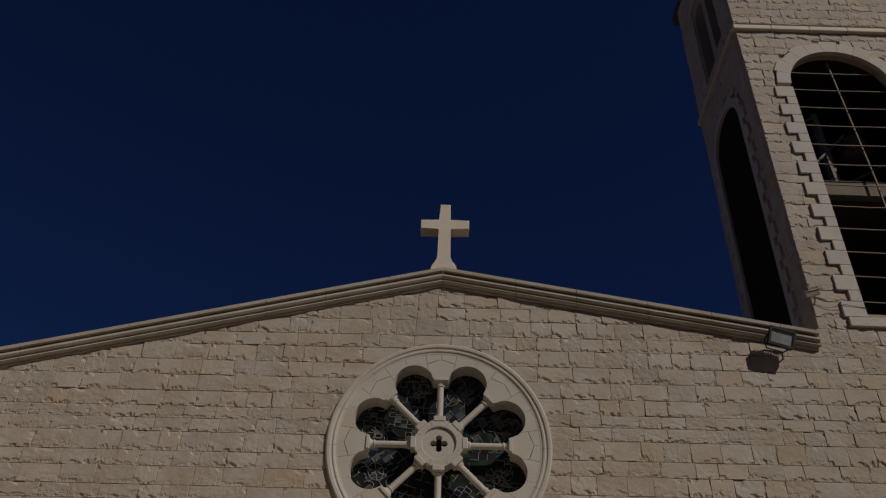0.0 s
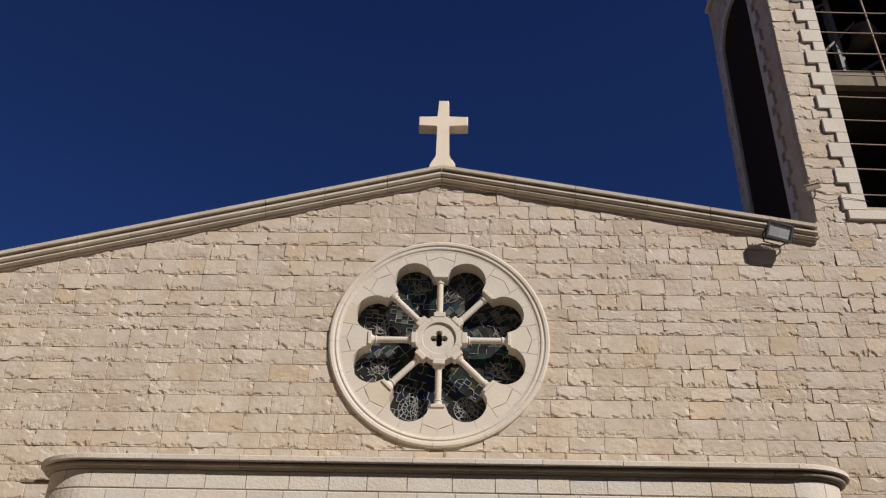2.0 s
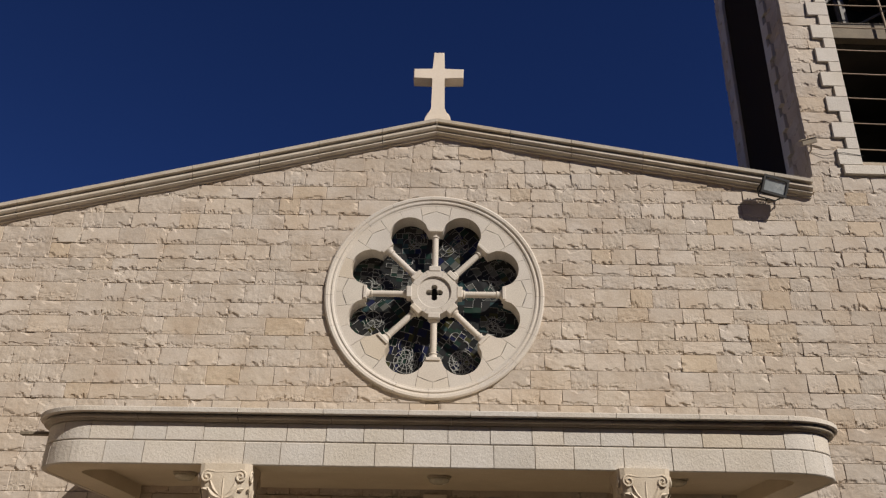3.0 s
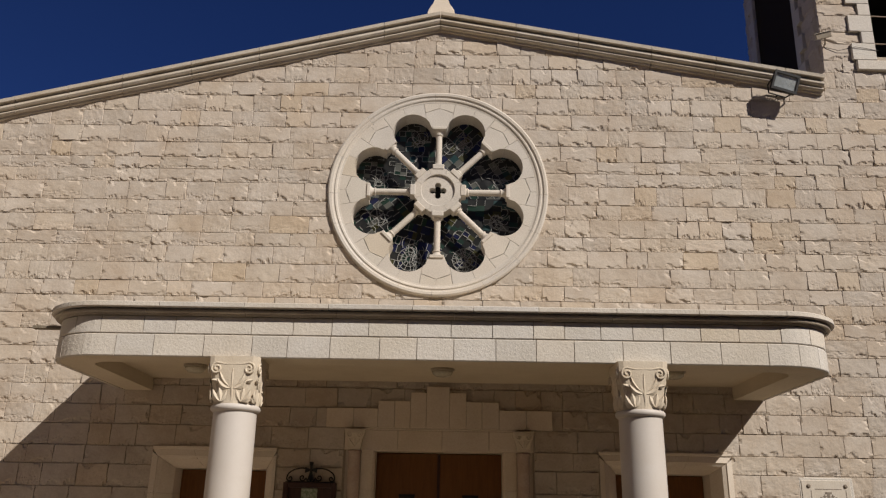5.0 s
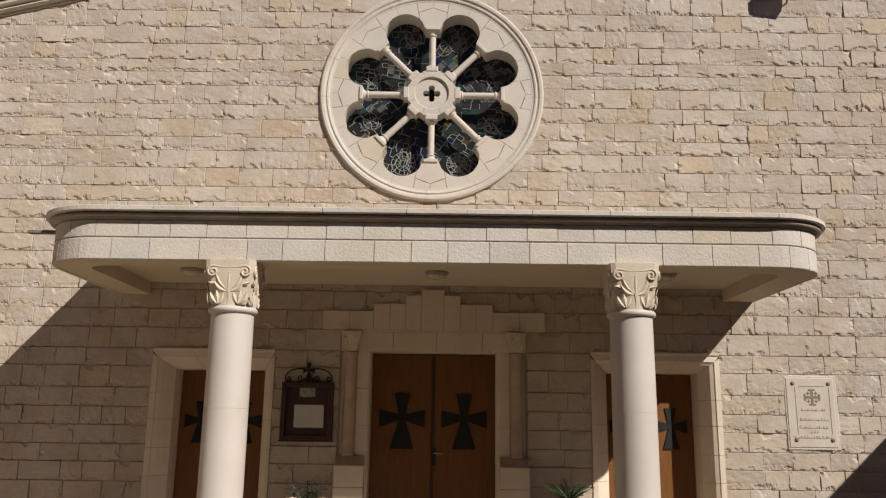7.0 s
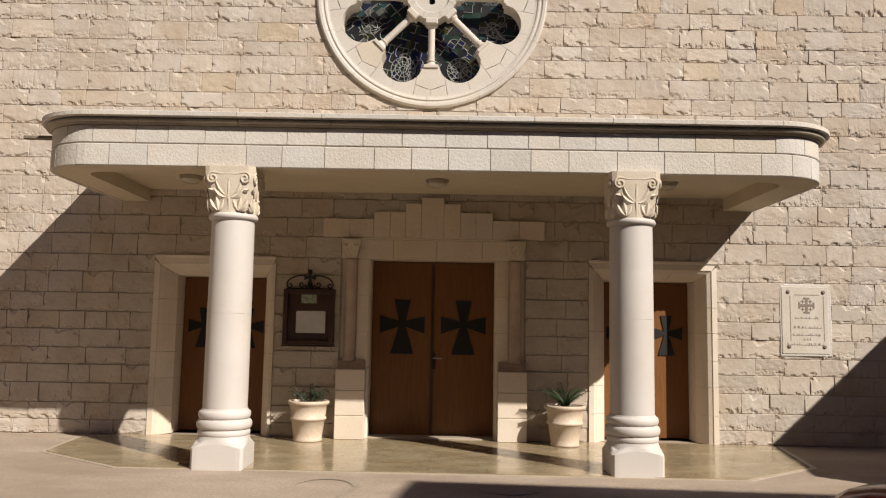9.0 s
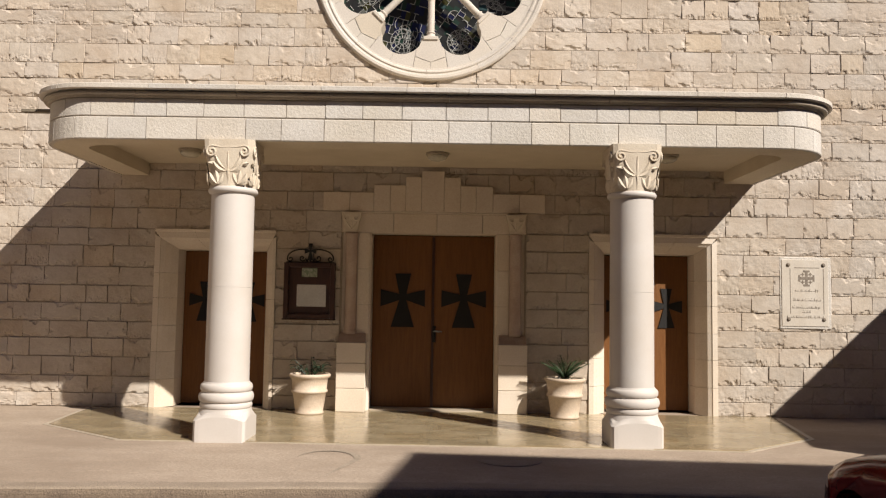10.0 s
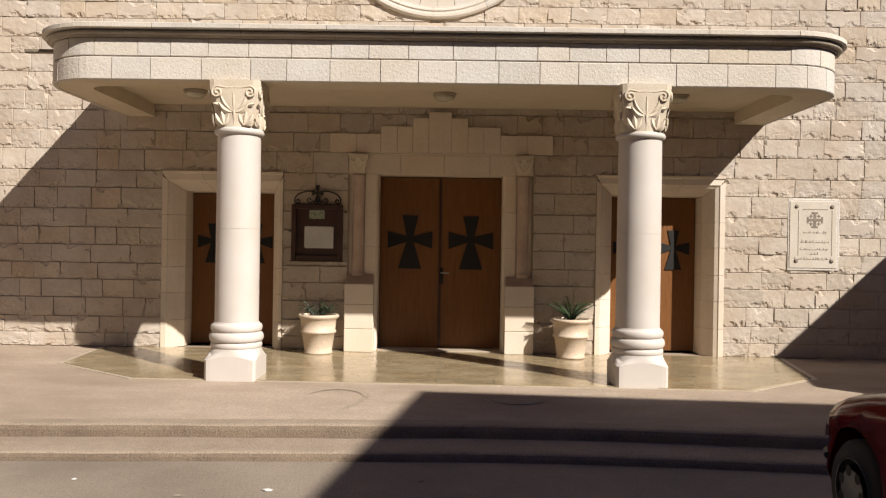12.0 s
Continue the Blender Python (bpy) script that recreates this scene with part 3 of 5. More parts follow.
canopy = thing("porch_canopy", "cream stone porch canopy with rounded corners and moulded coping", "canopy", (0, 0, 0))
ring_beam = part("ring_beam", sweep(0.0, CAN_LEN, [(-0.05, 3.035), (-0.40, 3.035), (-0.40, 3.40), (-0.05, 3.40)]), M_RENDER, canopy, "plastered ring beam under the canopy")
bm = bmesh.new()
outline = []
n = 60
for i in range(n + 1):
    p, _ = canopy_path(CAN_LEN * i / n, -0.39)
    outline.append((p.x, p.y))
for z in (3.20, 3.42):
    bm.faces.new([bm.verts.new((x, y, z)) for x, y in outline])
slab = part("slab", bm, M_RENDER, canopy, "plastered canopy soffit")


def rows_of_blocks(z0, z1, seed, low, high):
    rng = random.Random(seed)
    s = 0.0
    while s < CAN_LEN - 0.01:
        w = rng.uniform(low, high)
        in_corner = CAN_SIDE - 0.2 < s < CAN_SIDE + math.pi / 2 * CAN_R or CAN_LEN - CAN_SIDE - math.pi / 2 * CAN_R - 0.2 < s < CAN_LEN - CAN_SIDE
        if in_corner:
            w *= 0.72
        e = min(s + w, CAN_LEN)
        if CAN_LEN - e < 0.15:
            e = CAN_LEN
        j, d = 0.004, rng.uniform(-0.003, 0.003)
        profile = [(-0.05, z0 + j), (-0.006 + d, z0 + j), (d, z0 + j + 0.008), (d, z1 - j - 0.008), (-0.006 + d, z1 - j), (-0.05, z1 - j)]
        part("fascia_block", sweep(s + j, e - j, profile), M_HAMMERED, canopy)
        s = e


rows_of_blocks(3.025, 3.262, 21, 0.36, 0.52)
rows_of_blocks(3.262, 3.455, 29, 0.30, 0.50)
fascia_core = part("fascia_core", sweep(0.0, CAN_LEN, [(-0.012, 3.04), (-0.012, 3.45), (-0.06, 3.45), (-0.06, 3.04)]), M_MORTAR, canopy)
rng = random.Random(4)
for kind, profile, low, high in (
        ("coping_moulding", [(-0.2, 3.455), (0.02, 3.455), (0.028, 3.47), (0.03, 3.476), (0.062, 3.480), (0.068, 3.488), (0.068, 3.506), (0.058, 3.511), (0.03, 3.513), (0.03, 3.523), (-0.2, 3.523)], 0.9, 1.7),
        ("coping_slab", [(-0.42, 3.524), (0.10, 3.524), (0.112, 3.532), (0.112, 3.574), (0.10, 3.582), (-0.42, 3.60)], 0.55, 0.95)):
    s = 0.0
    while s < CAN_LEN - 0.01:
        e = min(s + rng.uniform(low, high), CAN_LEN)
        if CAN_LEN - e < 0.3:
            e = CAN_LEN
        part(kind, sweep(s + 0.003, e - 0.003, profile), M_COPING if kind == "coping_moulding" else M_HAMMERED, canopy)
        s = e
for name, x0, x1, y, z in (("spout", -4.56, -4.18, -1.8, 3.43), ("spout", 4.18, 4.36, -1.55, 3.36)):
    bm = bmesh.new()
    box(bm, x0, x1, y - 0.04, y + 0.04, z, z + 0.035, 0.004)
    part(name, bm, M_CONCRETE, canopy, "small stone water spout")


# ---- columns ----
def column_capital(bm):
    """A square-topped bell carved with scrolls and leaves, round its own axis, z from 2.56 to 3.03."""
    n = 48
    rings = []
    for k in range(15):
        f = k / 14
        z = 2.555 + f * 0.475
        r = 0.232 + 0.040 * f ** 1.5
        sq = min(1.0, max(0.0, (f - 0.04) / 0.72))
        half = 0.236 + 0.024 * f
        ring = []
        for i in range(n):
            a = 2 * math.pi * i / n
            c, s = math.cos(a), math.sin(a)
            rs = half / max(abs(c), abs(s))
            rs = min(rs, half * 1.33)
            rr = r * (1 - sq) + rs * sq
            if f > 0.86:
                rr = rs
            ring.append(bm.verts.new((rr * c, rr * s, z)))
        rings.append(ring)
    for a, b in zip(rings, rings[1:]):
        for i in range(n):
            j = (i + 1) % n
            bm.faces.new((a[i], a[j], b[j], b[i]))
    bm.faces.new(rings[-1])
    bm.faces.new(rings[0])


def leaf(bm, base, tip, width, lift, curl):
    """A carved leaf from base to tip, in the plane of the face, ridged along the middle."""
    base, tip = Vector(base), Vector(tip)
    d = tip - base
    out = Vector((0, -1, 0))
    w = d.cross(out).normalized()
    n = 7
    left, mid, right = [], [], []
    for i in range(n + 1):
        f = i / n
        c = base + d * f + w * curl * math.sin(math.pi * f)
        wd = width * math.sin(math.pi * min(1, f * 0.9 + 0.06)) ** 0.8
        left.append(bm.verts.new(c - w * wd - out * 0.008))
        mid.append(bm.verts.new(c + out * lift * 0.30 * (0.5 + 0.5 * math.sin(math.pi * f))))
        right.append(bm.verts.new(c + w * wd - out * 0.008))
    for i in range(n):
        bm.faces.new((left[i], mid[i], mid[i + 1], left[i + 1]))
        bm.faces.new((mid[i], right[i], right[i + 1], mid[i + 1]))


def spiral(cx, cz, r0, turns, start, flip, y, n=26):
    pts = []
    for i in range(n + 1):
        f = i / n
        a = start + flip * 2 * math.pi * turns * f
        r = r0 * (1 - 0.82 * f)
        pts.append((cx + r * math.cos(a), y, cz + r * math.sin(a)))
    return pts


def capital_face_ornament(bm, turn):
    sub = bmesh.new()
    for sx in (-1, 1):
        pts = [(0.0, -0.256, 2.952), (sx * 0.08, -0.258, 2.95)] + spiral(sx * 0.165, 2.905, 0.06, 1.5, math.pi / 2, -sx, -0.262)
        tube(sub, pts, 0.010, 6)
        leaf(sub, (0.0, -0.245, 2.70), (sx * 0.15, -0.258, 2.80), 0.026, 0.022, sx * 0.03)
        leaf(sub, (sx * 0.015, -0.245, 2.72), (sx * 0.13, -0.262, 2.87), 0.024, 0.022, sx * 0.02)
        leaf(sub, (sx * 0.10, -0.238, 2.575), (sx * 0.05, -0.245, 2.69), 0.03, 0.02, sx * -0.01)
        leaf(sub, (sx * 0.10, -0.238, 2.575), (sx * 0.125, -0.248, 2.71), 0.028, 0.022, 0.0)
        leaf(sub, (sx * 0.11, -0.238, 2.575), (sx * 0.19, -0.238, 2.69), 0.026, 0.022, sx * 0.015)
        leaf(sub, (sx * 0.11, -0.232, 2.575), (sx * 0.2, -0.215, 2.62), 0.02, 0.02, sx * 0.01)
        leaf(sub, (sx * 0.12, -0.245, 2.77), (sx * 0.21, -0.252, 2.79), 0.022, 0.03, 0.0)
    leaf(sub, (0.0, -0.245, 2.70), (0.0, -0.262, 2.905), 0.03, 0.028, 0.0)
    tube(sub, [(0.0, -0.228, 2.56), (0.008, -0.236, 2.63), (0.0, -0.244, 2.72)], [0.012, 0.013, 0.015], 6)
    sub.transform(Matrix.Rotation(turn, 4, "Z") @ Matrix.Translation((0, 0.007, 0)))
    me = bpy.data.meshes.new("ornament")
    sub.to_mesh(me)
    sub.free()
    bm.from_mesh(me)
    bpy.data.meshes.remove(me)


def build_column():
    col = thing("porch_column", "round cream limestone column with carved leaf capital", "column", (0, 0, 0), "porch columns")
    # square plinth whose top is hollowed up to the round base
    bm = bmesh.new()
    n = 64
    rings = []
    for k, (f, z) in enumerate(((0, -0.02), (0, 0.17), (0.0, 0.235), (0.35, 0.262), (0.75, 0.285), (1.0, 0.305))):
        ring = []
        for i in range(n):
            a = 2 * math.pi * (i + 0.5) / n
            c, s = math.cos(a), math.sin(a)
            rs = min(0.262 / max(abs(c), abs(s)), 0.35)
            corner = max(0.0, rs - 0.262) / 0.088
            lower = -0.038 * corner ** 1.3 if 0.2 < z < 0.30 else 0.0
            rr = rs * (1 - f) + 0.255 * f
            ring.append(bm.verts.new((rr * c, rr * s, z + lower)))
        rings.append(ring)
    for a, b in zip(rings, rings[1:]):
        for i in range(n):
            j = (i + 1) % n
            bm.faces.new((a[i], a[j], b[j], b[i]))
    bm.faces.new(rings[0])
    bm.faces.new(rings[-1])
    part("plinth", bm, M_COLUMN, col)
    prof = [(0.24, 0.29)]
    for zc, hh, r in ((0.335, 0.032, 0.262), (0.417, 0.047, 0.276), (0.513, 0.040, 0.262)):
        for i in range(9):
            a = -math.pi / 2 + math.pi * i / 8
            prof.append((r - hh * 0.55 + hh * 0.55 * math.cos(a), zc + hh * math.sin(a)))
    prof += [(0.235, 0.56), (0.228, 0.575)]
    part("moulded_base", lathe(bmesh.new(), prof, (0, 0, 0), 48, caps=False), M_COLUMN, col, smooth=True)
    for z0, z1, r0, r1 in ((0.57, 1.53, 0.2235, 0.2225), (1.5315, 2.49, 0.2225, 0.218)):
        part("shaft_drum", lathe(bmesh.new(), [(r0, z0), ((r0 + r1) / 2, (z0 + z1) / 2), (r1, z1)], (0, 0, 0), 64, caps=False), M_COLUMN, col, smooth=True)
    prof = [(0.218, 2.486)] + [(0.222 + 0.03 * math.cos(a), 2.525 + 0.034 * math.sin(a)) for a in [-math.pi / 2 + math.pi * i / 8 for i in range(9)]] + [(0.22, 2.562)]
    part("astragal", lathe(bmesh.new(), prof, (0, 0, 0), 48, caps=False), M_COLUMN, col, smooth=True)
    bm = bmesh.new()
    column_capital(bm)
    cap = part("capital", bm, M_CARVED, col, "capital carved with scrolls and leaves")
    bm = bmesh.new()
    for k in range(4):
        capital_face_ornament(bm, k * math.pi / 2)
    part("carved_leaves", bm, M_CARVED, cap)
    return col


column = build_column()
column.matrix_basis = pose(-2.09, -2.215, 0)
copy_thing(column, pose(2.06, -2.235, 0.01))

# ---- houses that throw the shadows on the road and on the wall, and unseen sky blockers ----
def prism(name, outline, z0, z1, mat, label, category):
    bm = bmesh.new()
    lo = [bm.verts.new((x, y, z0)) for x, y in outline]
    hi = [bm.verts.new((x, y, z1)) for x, y in outline]
    bm.faces.new(lo[::-1])
    bm.faces.new(hi)
    for i in range(len(outline)):
        j = (i + 1) % len(outline)
        bm.faces.new((lo[i], lo[j], hi[j], hi[i]))
    return tagged(part(name, bm, mat), label, category)


prism("house", [(7.02, -9.75), (26, -11.1), (24, -26), (4.7, -26)], -0.24, 8.0, M_HOUSE, "plain stone house across the street", "house")
prism("annexe", [(7.80, 0.0), (6.78, -5.0), (14, -5.0), (14, 0.0)], -0.24, 3.2, M_HOUSE, "low stone annexe beside the tower", "annexe")
# the next three are added out of view, only to dim the sky fill
prism("sky_blocker_row", [(-40, -17.5), (24, -26.2), (24, -40), (-40, -40)], -0.24, 16.0, M_HOUSE, "unseen row of blocks added to cut the sky light", "house")
prism("sky_blocker_west", [(-30, -14), (-15, -14), (-15, 1), (-30, 1)], -0.24, 13.0, M_HOUSE, "unseen block added to cut the western sky light", "house")
prism("sky_blocker_side", [(-15, 0.5), (-9.05, 0.5), (-9.05, 12), (-15, 12)], -0.24, 6.0, M_HOUSE, "unseen block added beside the church to cut sky light", "house")

# ---- rose window ----
rose = thing("rose_window", "round stone rose window with eight petals and stained glass", "window", (0, 0, 0), kind="structure")


def rose_point(r, a, y):
    """Polar place on the rose; a in degrees anticlockwise from the right."""
    return (ROSE.x + r * math.cos(radians(a)), y, ROSE.z + r * math.sin(radians(a)))


def polar_stone(r_in, r_out, a0, a1, y_front, y_back, n=8, gap=0.0018, profile=None):
    """A stone between two angles; r_in is a number or a rule of the angle."""
    bm = bmesh.new()
    rings = []
    for i in range(n + 1):
        a = a0 + (a1 - a0) * i / n
        ri = r_in(a) if callable(r_in) else r_in
        g = gap / max(r_out, 0.3) * 57.3
        aa = a0 + g + (a1 - a0 - 2 * g) * i / n
        section = profile if profile else [(ri, y_back), (ri, y_front), (r_out, y_front), (r_out, y_back)]
        rings.append([bm.verts.new(rose_point(r, aa, y)) for r, y in section])
    k = len(rings[0])
    for p, q in zip(rings, rings[1:]):
        for i in range(k):
            j = (i + 1) % k
            bm.faces.new((p[i], q[i], q[j], p[j]))
    bm.faces.new(rings[0])
    bm.faces.new(rings[-1][::-1])
    return bm


PETAL_C, PETAL_R = 1.0, 0.29
PETAL_HALF = math.degrees(math.asin(PETAL_R / PETAL_C))


def petal_edge(a):
    """Outer edge of the petal openings at the angle a."""
    d = abs((a - 22.5 + 22.5) % 45 - 22.5)
    if d < PETAL_HALF - 0.6:
        x = PETAL_C * math.cos(radians(d))
        return x + math.sqrt(max(0.0, PETAL_R ** 2 - (PETAL_C * math.sin(radians(d))) ** 2))
    f = (d - PETAL_HALF + 0.6) / (22.5 - PETAL_HALF + 0.6)
    base = PETAL_C * math.cos(radians(PETAL_HALF))
    return base + 0.055 * f ** 0.5 + 0.04 * (1 - f) ** 3


RING_PROFILE = [(1.405, 0.1), (1.405, -0.052), (1.43, -0.056), (1.445, -0.070), (1.465, -0.074), (1.48, -0.062), (1.495, -0.066), (1.51, -0.082), (1.545, -0.085), (1.567, -0.07), (1.57, 0.02), (1.57, 0.1)]
cuts = [i * 360 / 16 + (2.5 if i % 3 else -2.0) for i in range(17)]
for i in range(16):
    part("ring_stone", polar_stone(0, 1.57, cuts[i], cuts[i + 1] if i < 15 else cuts[0] + 360, 0, 0, 10, profile=RING_PROFILE), M_TRACERY, rose)
for k in range(8):
    c = 22.5 + 45 * k
    for a0, a1 in ((c - 13.0, c), (c, c + 13.0)):
        part("tracery_stone", polar_stone(petal_edge, 1.408, a0, a1, -0.05, 0.25, 9), M_TRACERY, rose)
    s = 45 * k
    key = bmesh.new()
    n = 12
    inner, outer = [], []
    for i in range(n + 1):
        a = s - 9.35 + 18.7 * i / n
        inner.append((petal_edge(a), a))
    outer = [(1.255, s + 9.35), (1.315, s), (1.255, s - 9.35)]
    loop = [(r * math.cos(radians(a)) + ROSE.x, r * math.sin(radians(a)) + ROSE.z) for r, a in inner + outer]
    plate(key, loop, -0.05, 0.25)
    part("keystone", key, M_TRACERY, rose)
    for a0, a1 in ((s - 9.4, s), (s, s + 9.4)):
        part("tracery_stone", polar_stone(lambda a: 1.261 + 0.058 * (1 - abs(a - s) / 9.4), 1.408, a0, a1, -0.05, 0.25, 4), M_TRACERY, rose)

# hub: a ring of eight blocks round a pierced disc
for k in range(8):
    part("hub_block", polar_stone(0.245, 0.335 if k % 2 else 0.345, 45 * k - 22.5, 45 * k + 22.5, -0.075, 0.16, 6), M_TRACERY, rose)
    bm = bmesh.new()
    box(bm, 0.32, 0.40, -0.085, 0.10, -0.085, 0.085, 0.01)
    bm.transform(Matrix.Translation((ROSE.x, 0, ROSE.z)) @ Matrix.Rotation(-radians(45 * k), 4, "Y"))
    part("hub_boss", bm, M_TRACERY, rose)
bm = bmesh.new()
quatre = []
for k in range(4):
    quatre += [(ROSE.x + 0.078 * math.cos(radians(90 * k)) + 0.045 * math.cos(radians(90 * k + b)), ROSE.z + 0.078 * math.sin(radians(90 * k)) + 0.045 * math.sin(radians(90 * k + b))) for b in range(-130, 131, 20)]
disc = [(ROSE.x + 0.25 * math.cos(2 * math.pi * i / 40), ROSE.z + 0.25 * math.sin(2 * math.pi * i / 40)) for i in range(40)]
holed_plate(bm, disc, [quatre], -0.045, 0.1)
part("pierced_disc", bm, M_TRACERY, rose, "disc pierced by a quatrefoil")
bm = bmesh.new()
tube(bm, [rose_point(0.25, a, -0.06) for a in range(0, 360, 9)], 0.016, 6, closed=True)
part("hub_bead", bm, M_TRACERY, rose, smooth=True)


def spoke_mesh():
    bm = bmesh.new()
    prof = [(0.075, 0.375), (0.075, 0.40), (0.06, 0.408), (0.068, 0.424), (0.056, 0.436), (0.046, 0.444), (0.046, 0.885), (0.060, 0.893), (0.060, 0.907), (0.05, 0.915), (0.056, 0.935), (0.082, 0.965), (0.088, 0.97)]
    lathe(bm, prof, (0, 0, 0), 18)
    box(bm, -0.10, 0.10, -0.09, 0.09, 0.968, 1.015, 0.006)
    bm.transform(Matrix.Rotation(radians(90), 4, "Y"))
    return bm


for k in range(8):
    bm = spoke_mesh()
    bm.transform(Matrix.Translation((ROSE.x, 0.02, ROSE.z)) @ Matrix.Rotation(-radians(45 * k), 4, "Y"))
    part("spoke", bm, M_TRACERY, rose, smooth=False)


# stained glass behind the tracery
def glazing(k, rng):
    """One leaded light behind a petal: panes cut by a skewed grid, and pale cames with a motif."""
    c = 22.5 + 45 * k
    u = Vector((math.cos(radians(c)), 0, math.sin(radians(c))))
    v = Vector((-u.z, 0, u.x))
    o = Vector((ROSE.x, 0.245, ROSE.z))
    wedge = [(0.16, -0.066), (1.0, -0.414), (1.27, -0.40), (1.40, 0.0), (1.27, 0.40), (1.0, 0.414), (0.16, 0.066)]
    tilt = radians(rng.choice((-38, -22, 18, 33, 8)) )
    ct, st = math.cos(tilt), math.sin(tilt)
    stepa, stepb = rng.uniform(0.08, 0.13), rng.uniform(0.06, 0.10)
    panes = {m: bmesh.new() for m in range(len(GLASSES))}
    lines = bmesh.new()
    cell_lines = []
    for i in range(-13, 14):
        row = rng.uniform(-0.05, 0.05)
        for j in range(-13, 14):
            a0, a1 = i * stepa, (i + 1) * stepa
            b0, b1 = j * stepb + row, (j + 1) * stepb + row
            quad = [(0.72 + a * ct - b * st, a * st + b * ct) for a, b in ((a0, b0), (a1, b0), (a1, b1), (a0, b1))]
            poly = clip_polygon(quad, wedge)
            if len(poly) < 3:
                continue
            m = rng.choices(range(len(GLASSES)), (9, 3 if k in (5, 6, 1) else 0.5, 1.6, 2.2 if k in (0, 1, 3) else 0.8, 0.6, 1.0))[0]
            bmg = panes[m]
            lift = rng.uniform(-0.003, 0.003)
            f = [bmg.verts.new(o + u * p + v * q + Vector((0, lift + 0.004 * noise.noise(Vector((p * 9, q * 9, k))), 0))) for p, q in poly]
            bmg.faces.new(f)
            if rng.random() < 0.42:
                cell_lines.append((poly[0], poly[1]))
            if rng.random() < 0.34:
                cell_lines.append((poly[1], poly[2]))
    for p, q in cell_lines:
        tube(lines, [o + u * p[0] + v * p[1] - Vector((0, 0.008, 0)), o + u * q[0] + v * q[1] - Vector((0, 0.008, 0))], 0.0042, 4)
    mc = (0.90 + rng.uniform(-0.06, 0.06), rng.uniform(-0.06, 0.06))

    def ring(r, n=22, squash=1.0):
        pts = [o + u * (mc[0] + r * squash * math.cos(2 * math.pi * i / n)) + v * (mc[1] + r * math.sin(2 * math.pi * i / n)) - Vector((0, 0.012, 0)) for i in range(n)]
        tube(lines, pts, 0.0045, 4, closed=True)

    def ray(a, r0, r1):
        tube(lines, [o + u * (mc[0] + r * math.cos(a)) + v * (mc[1] + r * math.sin(a)) - Vector((0, 0.012, 0)) for r in (r0, r1)], 0.0045, 4)

    if k in (5, 6):
        mc = (1.02, 0.0)
        for r in (0.045, 0.11, 0.17):
            ring(r)
        for i in range(12):
            ray(2 * math.pi * i / 12, 0.045, 0.17)
    elif k in (1, 4):
        ring(0.13, 14, rng.uniform(0.6, 0.9))
        for i in range(6):
            ray(2 * math.pi * i / 6 + 0.3, 0.02, rng.uniform(0.09, 0.2))
    else:
        for i in range(5):
            a = rng.uniform(0, 6.28)
            ray(a, 0.0, rng.uniform(0.1, 0.2))
        ring(rng.uniform(0.07, 0.12), 9, 0.6)
    for _ in range(11):
        cc = (rng.uniform(0.7, 1.15), rng.uniform(-0.18, 0.18))
        r, a0, da = rng.uniform(0.05, 0.14), rng.uniform(0, 6.28), rng.uniform(1.2, 3.4)
        tube(lines, [o + u * (cc[0] + r * math.cos(a0 + da * i / 9)) + v * (cc[1] + r * 0.8 * math.sin(a0 + da * i / 9)) - Vector((0, 0.012, 0)) for i in range(10)], 0.0045, 4)
    part("cames", lines, M_LEAD, rose, "pale lead cames")
    for m, bmg in panes.items():
        if len(bmg.faces):
            part("stained_glass", bmg, GLASSES[m], rose)
        else:
            bmg.free()


rng = random.Random(17)
for k in range(8):
    glazing(k, rng)
# added near-black disc in place of the nave's darkness behind the glass
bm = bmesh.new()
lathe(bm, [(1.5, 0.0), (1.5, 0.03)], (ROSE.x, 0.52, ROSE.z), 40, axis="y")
part("backing", bm, M_DARK, rose, "added dark disc standing for the unlit nave behind the glass")


# ---- doors ----
def pattee(cx, cz, w, h):
    """Outline of a flared cross with a longer foot."""
    ww, hh = w / 2, h / 2
    up = hh * 0.9
    dn = h - up
    q = [(-0.36 * ww, up), (0.36 * ww, up), (0.16 * ww, 0.13 * hh), (ww, 0.30 * hh), (ww, -0.34 * hh), (0.16 * ww, -0.10 * hh), (0.52 * ww, -dn), (-0.52 * ww, -dn), (-0.16 * ww, -0.10 * hh), (-ww, -0.34 * hh), (-ww, 0.30 * hh), (-0.16 * ww, 0.13 * hh)]
    return [(cx + x, cz + z) for x, z in q]


